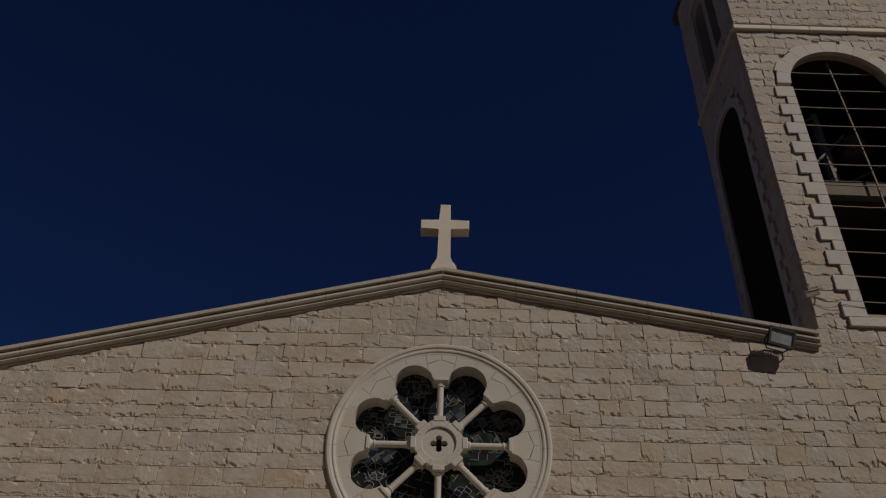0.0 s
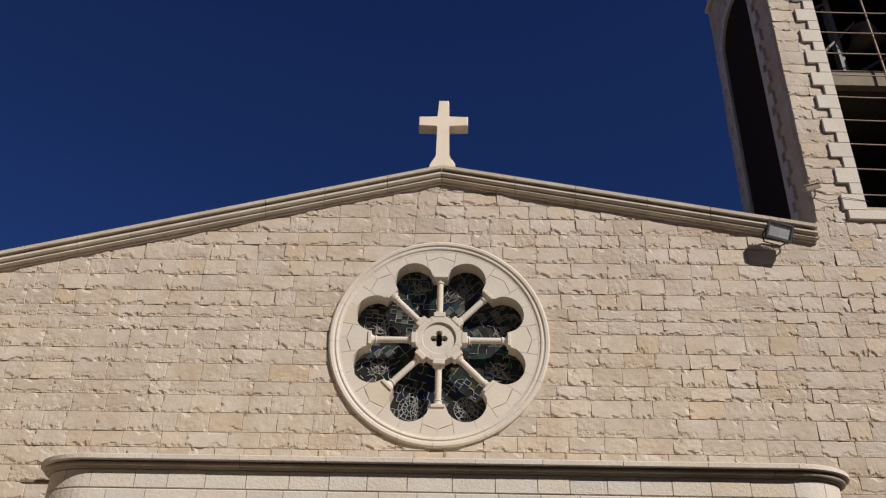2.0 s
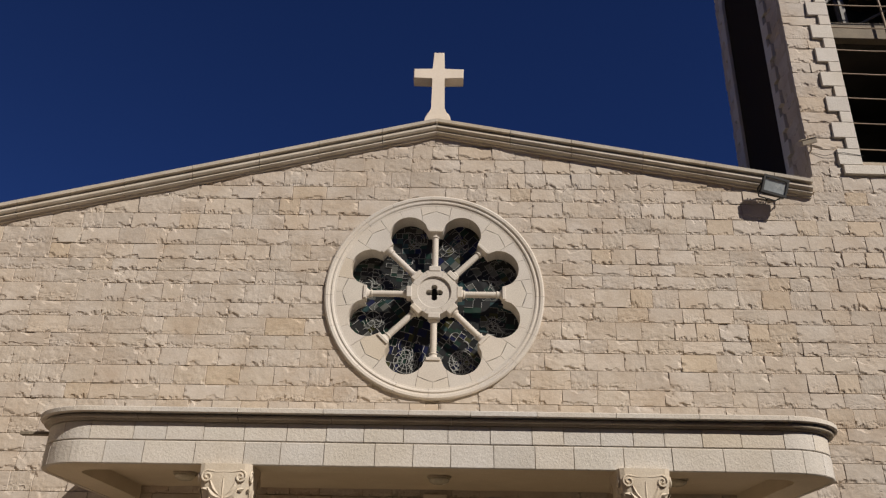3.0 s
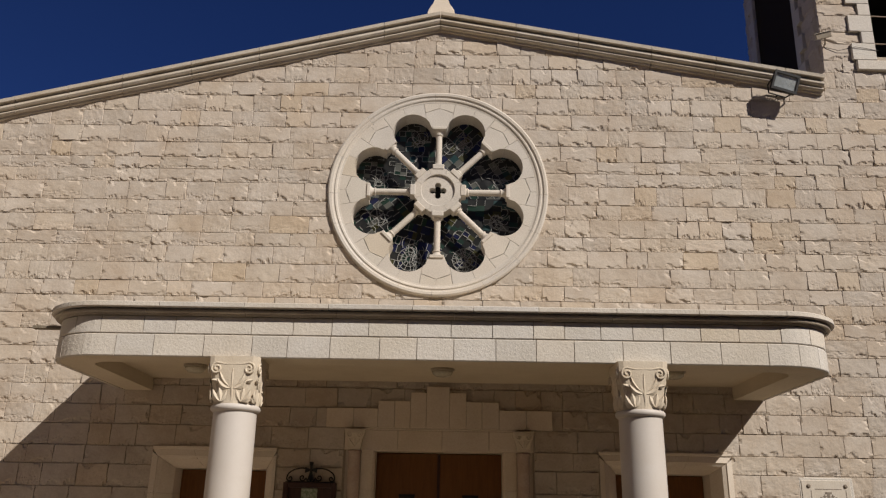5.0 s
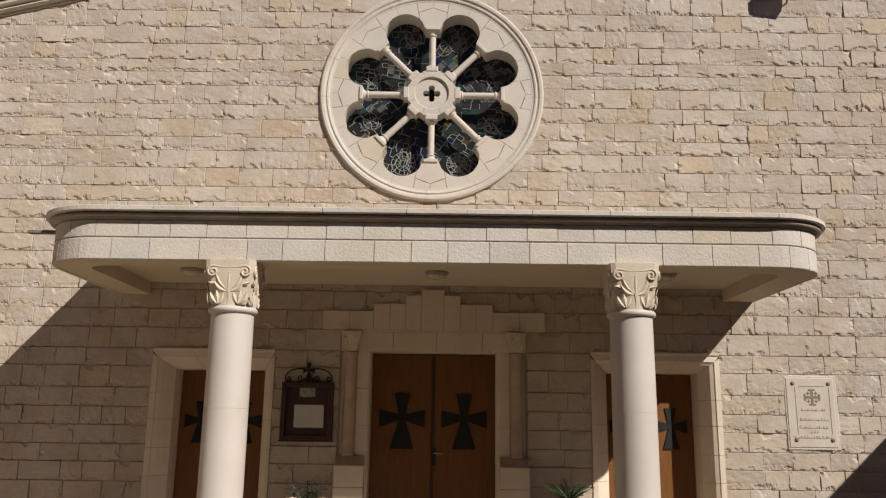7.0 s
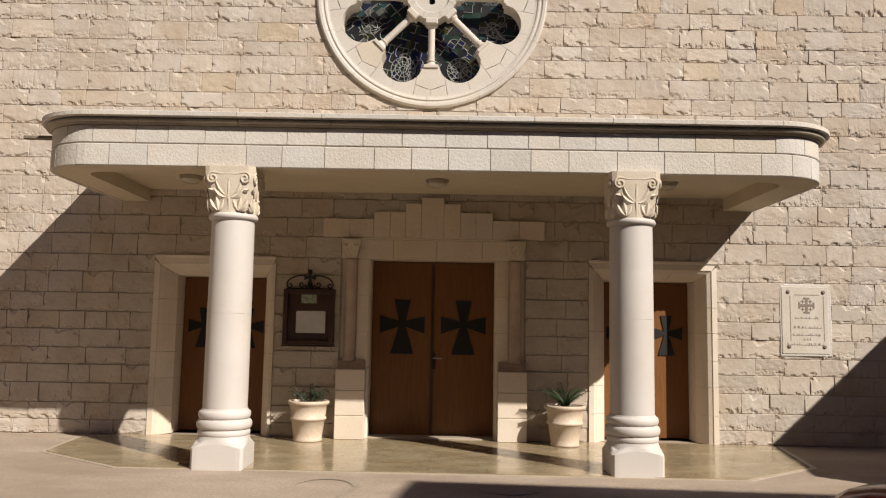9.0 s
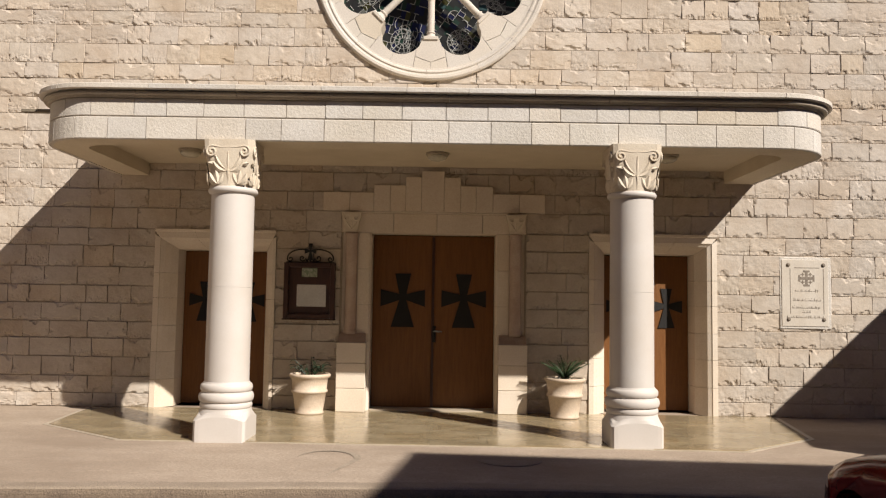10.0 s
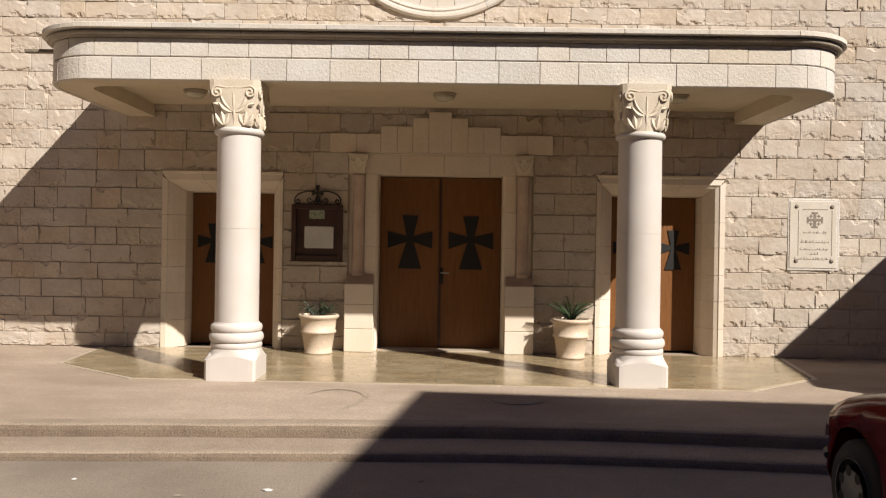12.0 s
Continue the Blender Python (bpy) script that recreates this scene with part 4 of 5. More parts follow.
def double_door(name, x0, x1, top, y, cross_w, cross_h, cross_z, handle, label):
    door = thing(name, label, "door", (0, 0, 0), kind="structure")
    mid = (x0 + x1) / 2
    for a, b in ((x0 + 0.006, mid - 0.008), (mid + 0.008, x1 - 0.006)):
        leafp = box_part("door_leaf", (a, b, y, y + 0.05, 0.012, top - 0.008), M_DOOR, door, bevel=0.005)
        bm = bmesh.new()
        plate(bm, pattee((a + b) / 2, cross_z, cross_w, cross_h), y - 0.014, y - 0.002)
        part("cross_ornament", bm, M_CROSS, leafp, "black flared cross")
    box_part("meeting_strip", (mid - 0.022, mid + 0.014, y - 0.016, y - 0.001, 0.02, top - 0.02), M_BOARD, door, bevel=0.004)
    if handle:
        bm = bmesh.new()
        box(bm, mid - 0.005, mid + 0.04, y - 0.026, y - 0.017, 0.88, 1.10, 0.005)
        h = part("lock_plate", bm, M_IRON, door, "dark metal lock plate")
        bm = bmesh.new()
        tube(bm, [(mid + 0.018, y - 0.02, 1.03), (mid + 0.018, y - 0.07, 1.03), (mid + 0.05, y - 0.08, 1.03), (mid + 0.125, y - 0.075, 1.026)], 0.010, 8)
        part("door_handle", bm, M_STEEL, h, "steel lever handle")
    else:
        bm = bmesh.new()
        lathe(bm, [(0.012, 0.0), (0.02, -0.02), (0.028, -0.045), (0.018, -0.06)], (mid + 0.03, y - 0.002, 1.02), 12, axis="y")
        part("door_knob", bm, M_BRASS, door, "brass knob")
    return door


double_door("door_1", MAIN_DOOR[0], MAIN_DOOR[1], MAIN_DOOR[2], 0.30, 0.60, 0.72, 1.475, True, "closed brown wooden double door with black flared crosses")
for n, d in zip((2, 3), SIDE_DOORS):
    double_door("door_%d" % n, d[0], d[1], d[2], 0.40, 0.43, 0.535, 1.41, False, "closed brown wooden side door with black flared crosses")


def moulded_frame(name, x0, x1, top, ox0, ox1, otop, label):
    """A stepped stone surround of dressed blocks: jambs in courses and a lintel."""
    fr = thing(name, label, "door frame", (0, 0, 0), kind="structure")
    for inner, outer, s in ((x0, ox0, 1), (x1, ox1, -1)):
        zs = [0.0, 0.36, 0.72, 1.06, 1.42, 1.75, top]
        for z0, z1 in zip(zs, zs[1:]):
            bm = bmesh.new()
            w = abs(inner - outer)
            steps = [(outer, -0.050), (outer + s * w * 0.27, -0.050), (outer + s * w * 0.30, -0.040), (outer + s * w * 0.50, -0.018), (outer + s * w * 0.72, 0.035), (inner - s * 0.018, 0.10), (inner, 0.12), (inner, 0.45), (outer, 0.45)]
            lo = [bm.verts.new((x, y, z0 + 0.002)) for x, y in steps]
            hi = [bm.verts.new((x, y, z1 - 0.002 + ((otop - top) * 0.73 * abs(x - inner) / w if z1 == top else 0.0))) for x, y in steps]
            bm.faces.new(lo)
            bm.faces.new(hi[::-1])
            for i in range(len(steps)):
                j = (i + 1) % len(steps)
                bm.faces.new((lo[i], lo[j], hi[j], hi[i]))
            part("jamb_stone", bm, M_SMOOTH, fr)
    bm = bmesh.new()
    h = otop - top
    steps = [(0.0, 0.45), (0.0, 0.12), (h * 0.07, 0.10), (h * 0.22, 0.035), (h * 0.38, -0.018), (h * 0.52, -0.040), (h * 0.55, -0.050), (h * 0.86, -0.052), (h * 0.89, -0.066), (h, -0.07), (h, 0.45)]
    thirds = (0.0, 0.33, 0.68, 1.0)
    for a, b in zip(thirds, thirds[1:]):
        ends = []
        for f, nudge in ((a, 0.002), (b, -0.002)):
            ring = []
            for z, y in steps:
                k = min(1.0, z / (h * 0.73))
                xl, xr = x0 + (ox0 - x0) * k, x1 + (ox1 - x1) * k
                ring.append(bm.verts.new((xl + (xr - xl) * f + nudge, y, top + z)))
            ends.append(ring)
        lo, hi = ends
        bm.faces.new(lo)
        bm.faces.new(hi[::-1])
        for i in range(len(steps)):
            j = (i + 1) % len(steps)
            bm.faces.new((lo[i], hi[i], hi[j], lo[j]))
    part("lintel", bm, M_SMOOTH, fr)
    return fr


moulded_frame("door_frame", -3.42, -2.24, 2.07, -3.68, -2.09, 2.325, "moulded cream stone surround of a side door")
moulded_frame("door_frame", 2.25, 3.45, 2.10, 2.02, 3.695, 2.35, "moulded cream stone surround of a side door")

# main portal: jambs, pedestals, colonnettes, lintel and stepped crest
portal = thing("portal", "cream stone portal with reddish colonnettes and stepped crest", "portal", (0, 0, 0), kind="structure")
for s, inner, outer in ((-1, -0.84, -1.235), (1, 0.80, 1.195)):
    zs = [0.0, 0.45, 0.9, 1.37, 1.84, 2.32]
    for z0, z1 in zip(zs, zs[1:]):
        a, b = sorted((inner, inner + s * 0.17))
        bm = bmesh.new()
        pts = [(inner, 0.31), (inner, 0.0), (inner + s * 0.025, -0.03), (inner + s * 0.17, -0.03), (inner + s * 0.17, 0.31)]
        lo = [bm.verts.new((x, y, z0 + 0.002)) for x, y in pts]
        hi = [bm.verts.new((x, y, z1 - 0.002)) for x, y in pts]
        bm.faces.new(lo)
        bm.faces.new(hi[::-1])
        for i in range(5):
            j = (i + 1) % 5
            bm.faces.new((lo[i], lo[j], hi[j], hi[i]))
        part("jamb_stone", bm, M_SMOOTH, portal)
    a, b = sorted((inner + s * 0.17, outer))
    box_part("niche", (a + 0.002, b - 0.002, 0.0, 0.12, 0.0, 2.32), M_SMOOTH, portal, bevel=0.003)
    # pedestal in three blocks with a sloping cap
    a, b = sorted((inner + s * 0.03, outer + s * 0.01))
    for z0, z1 in ((0.0, 0.30), (0.30, 0.62), (0.62, 0.885)):
        box_part("pedestal_block", (a, b, -0.20, -0.002, z0 + 0.002, z1 - 0.002), M_SMOOTH, portal, bevel=0.006)
    bm = bmesh.new()
    plate(bm, [(-0.19, 0.886), (-0.002, 0.886), (-0.002, 1.0), (-0.06, 1.0)], 0, b - a - 0.03)
    bm.transform(Matrix.Translation((a + 0.015, 0, 0)) @ Matrix(((0, 1, 0, 0), (1, 0, 0, 0), (0, 0, 1, 0), (0, 0, 0, 1))))
    part("pedestal_cap", bm, M_RED, portal, "reddish sloping stone cap")
    cx = inner + s * 0.255
    part("colonnette", lathe(bmesh.new(), [(0.088, 0.985), (0.088, 1.03), (0.078, 1.045), (0.08, 1.06), (0.08, 2.28), (0.088, 2.285), (0.092, 2.30), (0.088, 2.318)], (cx, -0.035, 0), 24), M_RED, portal, "slender reddish stone shaft", smooth=True)
    bm = bmesh.new()
    rings = []
    for z, h in ((2.32, 0.078), (2.36, 0.08), (2.46, 0.10), (2.52, 0.125), (2.565, 0.128)):
        rings.append([bm.verts.new((cx + sx * h, -0.035 + sy * h, z)) for sx, sy in ((-1, -1), (1, -1), (1, 1), (-1, 1))])
    for p, q in zip(rings, rings[1:]):
        for i in range(4):
            j = (i + 1) % 4
            bm.faces.new((p[i], p[j], q[j], q[i]))
    bm.faces.new(rings[0])
    bm.faces.new(rings[-1])
    cap = part("colonnette_capital", bm, M_CARVED, portal, "small carved capital")
    bm = bmesh.new()
    for sx in (-1, 1):
        tube(bm, spiral(cx + sx * 0.06, 2.50, 0.04, 1.3, math.pi / 2, -sx, -0.155, 16), 0.009, 5)
        leaf(bm, (cx, -0.115, 2.35), (cx + sx * 0.07, -0.14, 2.45), 0.018, 0.014, 0.0)
    leaf(bm, (cx, -0.115, 2.35), (cx, -0.145, 2.5), 0.02, 0.014, 0.0)
    part("carving", bm, M_CARVED, cap)
for a, b in ((-1.235, -0.55), (-0.55, 0.02), (0.02, 0.62), (0.62, 1.195)):
    box_part("lintel_stone", (a + 0.002, b - 0.002, -0.03, 0.31, 2.322, 2.575), M_SMOOTH, portal, bevel=0.004)
box_part("lintel_fillet", (-1.245, 1.205, -0.05, 0.1, 2.577, 2.598), M_SMOOTH, portal, bevel=0.004)
crest = [(-1.48, 2.845), (-1.13, 2.845), (-0.815, 2.945), (-0.60, 2.945), (-0.395, 3.06), (-0.188, 3.138), (0.11, 3.138), (0.326, 3.06), (0.53, 2.945), (0.75, 2.945), (1.10, 2.845), (1.435, 2.845)]
tops = [2.845, 2.845, 2.945, 2.945, 3.06, 3.138, 3.06, 2.945, 2.945, 2.845, 2.845]
for (a, _), (b, _), top in zip(crest, crest[1:], tops):
    box_part("crest_stone", (a + 0.0015, b - 0.0015, -0.075, 0.05, 2.60, top), M_SMOOTH, portal, bevel=0.004)
box_part("threshold", (-0.838, 0.798, -0.02, 0.34, 0.0, 0.014), M_TILE_EDGE, portal, bevel=0.004)

# ---- notice board ----
board = thing("notice_board", "dark wooden notice board with iron scroll crest on the wall", "notice board")
bx0, bx1, bz0, bz1 = -1.962, -1.297, 1.18, 1.905
box_part("back_panel", (bx0 + 0.05, bx1 - 0.05, -0.075, -0.03, bz0 + 0.05, bz1 - 0.05), M_BOARD, board, bevel=0.003)
for dims in ((bx0, bx0 + 0.062, -0.125, -0.03, bz0, bz1), (bx1 - 0.062, bx1, -0.125, -0.03, bz0, bz1), (bx0 + 0.063, bx1 - 0.063, -0.122, -0.03, bz0, bz0 + 0.06), (bx0 + 0.063, bx1 - 0.063, -0.122, -0.03, bz1 - 0.06, bz1)):
    box_part("frame_rail", dims, M_BOARD, board, bevel=0.008, segments=2)
box_part("bottom_moulding", (bx0 - 0.012, bx1 + 0.012, -0.135, -0.03, bz0 - 0.02, bz0 - 0.002), M_BOARD, board, bevel=0.006)
box_part("paper_sheet", (-1.795, -1.415, -0.081, -0.077, 1.335, 1.62), M_PAPER, board, "blank white paper sheet", bevel=0.0)
box_part("card", (-1.735, -1.535, -0.082, -0.077, 1.72, 1.835), M_PAPER_GREEN, board, "small printed green card", bevel=0.0)
for px, pz in ((-1.787, 1.612), (-1.423, 1.612), (-1.605, 1.343), (-1.787, 1.343), (-1.605, 1.614)):
    part("pin", lathe(bmesh.new(), [(0.006, 0.0), (0.007, -0.006)], (px, -0.082, pz), 8, axis="y"), M_STEEL, board)
crest_bm = bmesh.new()
mx = (bx0 + bx1) / 2
for s in (-1, 1):
    pts = [(mx + s * 0.03, -0.08, 2.07)]
    for i in range(12):
        a = math.pi / 2 - 1.5 * i / 11
        pts.append((mx + s * (0.10 + 0.20 * math.cos(a)), -0.08, 1.965 + 0.115 * math.sin(a)))
    pts += spiral(mx + s * 0.262, 1.955, 0.04, 1.1, 0 if s > 0 else math.pi, -s, -0.08, 14)
    tube(crest_bm, pts, 0.0085, 6)
    tube(crest_bm, [(mx + s * 0.02, -0.08, 1.905), (mx + s * 0.05, -0.08, 1.94)] + spiral(mx + s * 0.105, 1.965, 0.045, 1.2, math.pi if s > 0 else 0, s, -0.08, 14), 0.0075, 6)
tube(crest_bm, [(bx0 + 0.02, -0.08, 1.91), (bx1 - 0.02, -0.08, 1.91)], 0.008, 6)
part("scroll_crest", crest_bm, M_IRON, board, "black wrought iron scrolls")
bm = bmesh.new()
plate(bm, pattee(mx, 2.06, 0.15, 0.22), -0.087, -0.075)
tube(bm, [(mx, -0.08, 1.9), (mx, -0.08, 2.0)], 0.012, 6)
part("crest_cross", bm, M_IRON, board, "small black iron cross")

# ---- marble plaque ----
plaque = thing("wall_plaque", "veined marble memorial plaque with faded lettering", "plaque")
box_part("slab", (4.535, 5.15, -0.062, 0.0, 1.175, 2.05), M_MARBLE, plaque, bevel=0.006)
box_part("mortar_bed", (4.50, 5.20, -0.054, 0.0, 1.13, 2.09), M_HAMMERED, plaque, "pale mortar margin", bevel=0.02)
plaque.location = (0, 0.012, 0)
for x, z in ((4.625, 1.98), (5.085, 1.98), (4.625, 1.27), (5.085, 1.27)):
    part("stud", lathe(bmesh.new(), [(0.026, 0.0), (0.026, -0.006), (0.014, -0.016)], (x, -0.062, z), 12, axis="y"), M_INK, plaque, "dark metal stud")
bm = bmesh.new()
for dims in ((4.645, 4.653, 1.34, 1.93), (5.08, 5.088, 1.34, 1.93), (4.70, 5.03, 1.938, 1.946)):
    box(bm, dims[0], dims[1], -0.064, -0.06, dims[2], dims[3])
part("border_line", bm, M_INK, plaque)
bm = bmesh.new()
jx, jz = 4.862, 1.805
for x0, x1, z0, z1 in ((-0.017, 0.017, -0.08, 0.08), (-0.08, -0.018, -0.017, 0.017), (0.018, 0.08, -0.017, 0.017), (-0.042, 0.042, 0.081, 0.104), (-0.042, 0.042, -0.104, -0.081), (-0.104, -0.081, -0.042, 0.042), (0.081, 0.104, -0.042, 0.042)):
    box(bm, jx + x0, jx + x1, -0.065, -0.0605, jz + z0, jz + z1)
for sx in (-1, 1):
    for sz in (-1, 1):
        box(bm, jx + sx * 0.05 - 0.024, jx + sx * 0.05 + 0.024, -0.0645, -0.0603, jz + sz * 0.05 - 0.006, jz + sz * 0.05 + 0.006)
        box(bm, jx + sx * 0.05 - 0.006, jx + sx * 0.05 + 0.006, -0.065, -0.0601, jz + sz * 0.05 - 0.024, jz + sz * 0.05 + 0.024)
part("engraved_cross", bm, M_INK, plaque, "engraved cross with four small crosses")
rng = random.Random(2)
for z, x0, x1 in ((1.646, 4.71, 5.01), (1.52, 4.68, 5.05), (1.425, 4.672, 5.034), (1.366, 4.80, 4.91), (1.30, 4.60, 5.10)):
    bm = bmesh.new()
    x = x0
    while x < x1 - 0.01:
        e = min(x + rng.uniform(0.022, 0.055), x1)
        box(bm, x, e, -0.0642, -0.0604, z - 0.012, z - 0.006)
        for k in range(rng.choice((1, 2, 2, 3))):
            sx = rng.uniform(x, e - 0.004)
            box(bm, sx, sx + 0.004, -0.0642, -0.0604, z - 0.0055, z + rng.choice((0.004, 0.010, 0.018)))
        if rng.random() < 0.6:
            sx = rng.uniform(x, e - 0.008)
            dz = rng.choice((0.018, -0.022))
            box(bm, sx, sx + 0.007, -0.0642, -0.0604, z + dz, z + dz + 0.005)
        x = e + rng.uniform(0.004, 0.012)
    part("text_line", bm, M_INK, plaque)


# ---- flower pots ----
def flower_pot(label):
    pot = thing("flower_pot", label, "flower pot", (0, 0, 0), "pots beside the portal")
    prof = [(0.155, 0.0), (0.178, 0.006), (0.182, 0.024), (0.172, 0.036), (0.182, 0.10), (0.206, 0.262), (0.221, 0.268), (0.227, 0.283), (0.22, 0.30), (0.212, 0.306), (0.226, 0.44), (0.245, 0.452), (0.258, 0.47), (0.258, 0.488), (0.245, 0.5), (0.225, 0.5), (0.216, 0.485), (0.205, 0.44)]
    part("pot_body", lathe(bmesh.new(), prof, (0, 0, 0), 40), M_POT, pot, smooth=True)
    bm = bmesh.new()
    rng = random.Random(6)
    rings = [[bm.verts.new((r * math.cos(a * 0.2618), r * math.sin(a * 0.2618), 0.462 + rng.uniform(-0.012, 0.012))) for a in range(24)] for r in (0.216, 0.14, 0.06)]
    for p, q in zip(rings, rings[1:]):
        for i in range(24):
            bm.faces.new((p[i], p[(i + 1) % 24], q[(i + 1) % 24], q[i]))
    bm.faces.new(rings[-1])
    part("soil", bm, M_SOIL, pot, "dark soil")
    return pot


def blade(bm, base, way, length, width, droop, fold=0.3):
    """A narrow tapering leaf that bends down."""
    way = Vector(way).normalized()
    side = way.cross(Vector((0, 0, 1))).normalized()
    pts = []
    n = 5
    for i in range(n + 1):
        f = i / n
        p = Vector(base) + way * length * f + Vector((0, 0, -droop * f * f))
        w = width * math.sin(math.pi * min(0.97, 0.12 + 0.85 * f))
        pts.append((bm.verts.new(p - side * w + Vector((0, 0, w * fold))), bm.verts.new(p), bm.verts.new(p + side * w + Vector((0, 0, w * fold)))))
    for a, b in zip(pts, pts[1:]):
        bm.faces.new((a[0], a[1], b[1], b[0]))
        bm.faces.new((a[1], a[2], b[2], b[1]))


def frond(name, parent, base, heading, rise, length, mat, rng, leaflet=0.075):
    """A feather leaf: a curved stalk with two rows of leaflets."""
    bm = bmesh.new()
    flat = Vector((math.cos(heading), math.sin(heading), 0))
    pts = []
    n = 13
    for i in range(n + 1):
        f = i / n
        pts.append(Vector(base) + flat * length * f * math.cos(rise * (1 - 0.4 * f)) + Vector((0, 0, length * (f * math.sin(rise) - 0.16 * f * f))))
    tube(bm, pts, [0.007 * (1 - 0.6 * i / n) for i in range(n + 1)], 5)
    side = flat.cross(Vector((0, 0, 1)))
    for i in range(2, n + 1):
        f = i / n
        ll = leaflet * (1.05 - abs(f - 0.5) * 1.1)
        for s in (-1, 1):
            blade(bm, pts[i], side * s + flat * 0.75 + Vector((0, 0, 0.3 + rng.uniform(-0.1, 0.1))), ll, 0.009, 0.012)
    return part(name, bm, mat, parent)


pot_left = flower_pot("cream ceramic pot with raised bands and a drooping plant")
pot_left.matrix_basis = pose(-1.545, -0.37, 0)
pot_right = copy_thing(pot_left, pose(1.655, -0.40, 0))
tagged(pot_right, "cream ceramic pot with raised bands holding a sago palm")
plant_left = thing("potted_plant", "small dark drooping leafy plant in soil", "plant", (-1.545, -0.37, 0.462))
plant_left.scale = (0.95, 0.95, 1.2)
rng = random.Random(9)
for i in range(13):
    a = rng.uniform(0, 6.28)
    bm = bmesh.new()
    stem = Vector((0.03 * math.cos(a), 0.03 * math.sin(a), 0))
    tip = stem + Vector((0.12 * math.cos(a) + (0.06 if i % 2 else -0.07), 0.07 * math.sin(a), rng.uniform(0.07, 0.2)))
    tube(bm, [stem - Vector((0, 0, 0.01)), (stem + tip) / 2 + Vector((0, 0, 0.02)), tip], 0.004, 4)
    for s in range(4):
        blade(bm, stem + (tip - stem) * (0.5 + 0.16 * s), (math.cos(a + s * 2.2), math.sin(a + s * 2.2), 0.2), rng.uniform(0.06, 0.11), rng.uniform(0.014, 0.024), 0.03)
    part("leafy_stem", bm, M_LEAF_DARK, plant_left)
plant_right = thing("sago_palm", "small green sago palm with stiff feathery fronds", "plant", (1.655, -0.40, 0.462))
plant_right.scale = (1.35, 1.2, 1.3)
for i in range(13):
    frond("frond", plant_right, (0, 0, 0.0), 2 * math.pi * i / 13 + rng.uniform(-0.2, 0.2), rng.uniform(0.85, 1.5), rng.uniform(0.2, 0.29), M_LEAF, rng)
bm = bmesh.new()
lathe(bm, [(0.035, -0.02), (0.045, 0.01), (0.035, 0.04), (0.012, 0.06)], (0, 0, 0), 12)
part("crown_stem", bm, M_SOIL, plant_right)

# ---- ceiling lamps under the canopy ----
for i, (x, y) in enumerate(((0.02, -1.0), (-2.95, -1.0), (2.75, -1.1))):
    lamp = thing("ceiling_lamp", "round frosted ceiling lamp, unlit, under the canopy", "lamp", (x, y, 3.2), "canopy lamps")
    part("base", lathe(bmesh.new(), [(0.14, 0.0), (0.14, -0.025), (0.12, -0.03)], (0, 0, 0), 28), M_PLASTIC, lamp)
    part("shade", lathe(bmesh.new(), [(0.125, -0.026), (0.115, -0.06), (0.08, -0.085), (0.03, -0.095)], (0, 0, 0), 28), M_LAMPGLASS, lamp, "frosted glass shade", smooth=True)

# ---- floodlight on the wall ----
flood = thing("floodlight", "black floodlight on a bracket below the cornice", "floodlight", (4.925, -0.30, 7.607))
flood.scale = (1.06, 1.06, 1.0)
flood.rotation_euler = (radians(14), radians(15), radians(4))
bm = bmesh.new()
box(bm, -0.175, 0.175, 0.0, 0.07, -0.14, 0.14, 0.012)
for i in range(9):
    box(bm, -0.15 + i * 0.036, -0.143 + i * 0.036, 0.068, 0.10, -0.11, 0.11)
part("housing", bm, M_BLACK, flood)
bm = bmesh.new()
holed_plate(bm, [(-0.178, -0.143), (0.178, -0.143), (0.178, 0.143), (-0.178, 0.143)], [[(-0.15, -0.105), (0.15, -0.105), (0.15, 0.105), (-0.15, 0.105)]], -0.022, 0.0)
part("bezel", bm, M_BLACK, flood)
bm = bmesh.new()
vs = [bm.verts.new(c) for c in ((-0.15, -0.004, -0.105), (0.15, -0.004, -0.105), (0.15, -0.004, 0.105), (-0.15, -0.004, 0.105), (-0.09, -0.0015, -0.055), (0.09, -0.0015, -0.055), (0.09, -0.0015, 0.055), (-0.09, -0.0015, 0.055))]
for q in ((0, 1, 5, 4), (1, 2, 6, 5), (2, 3, 7, 6), (3, 0, 4, 7), (4, 5, 6, 7)):
    bm.faces.new([vs[i] for i in q])
part("reflector", bm, M_REFLECTOR, flood)
bm = bmesh.new()
tube(bm, [(-0.185, 0.03, 0.0), (-0.19, 0.12, -0.06), (-0.12, 0.21, -0.13), (0.12, 0.21, -0.13), (0.19, 0.12, -0.06), (0.185, 0.03, 0.0)], 0.012, 6)
tube(bm, [(0.0, 0.21, -0.13), (0.0, 0.34, -0.24)], 0.014, 6)
part("bracket", bm, M_BLACK, flood)

# ---- bell tower ----
tower = thing("bell_tower", "square limestone bell tower with tall arched openings and iron bars", "tower", (0, 0, 0))
TX, TD, TZ0, TZ1 = 5.66, 2.7, 7.95, 19.5
TXR = 9.5
ARCH = (6.45, 8.42, 8.27, 13.55)
ARCH_X, ARCH_R = 7.435, 0.985


def arch_loop(a, b, z0, zs, n=20):
    r = (b - a) / 2
    return [(a, z0), (b, z0)] + arc((a + b) / 2, zs, r, 0, 180, n)


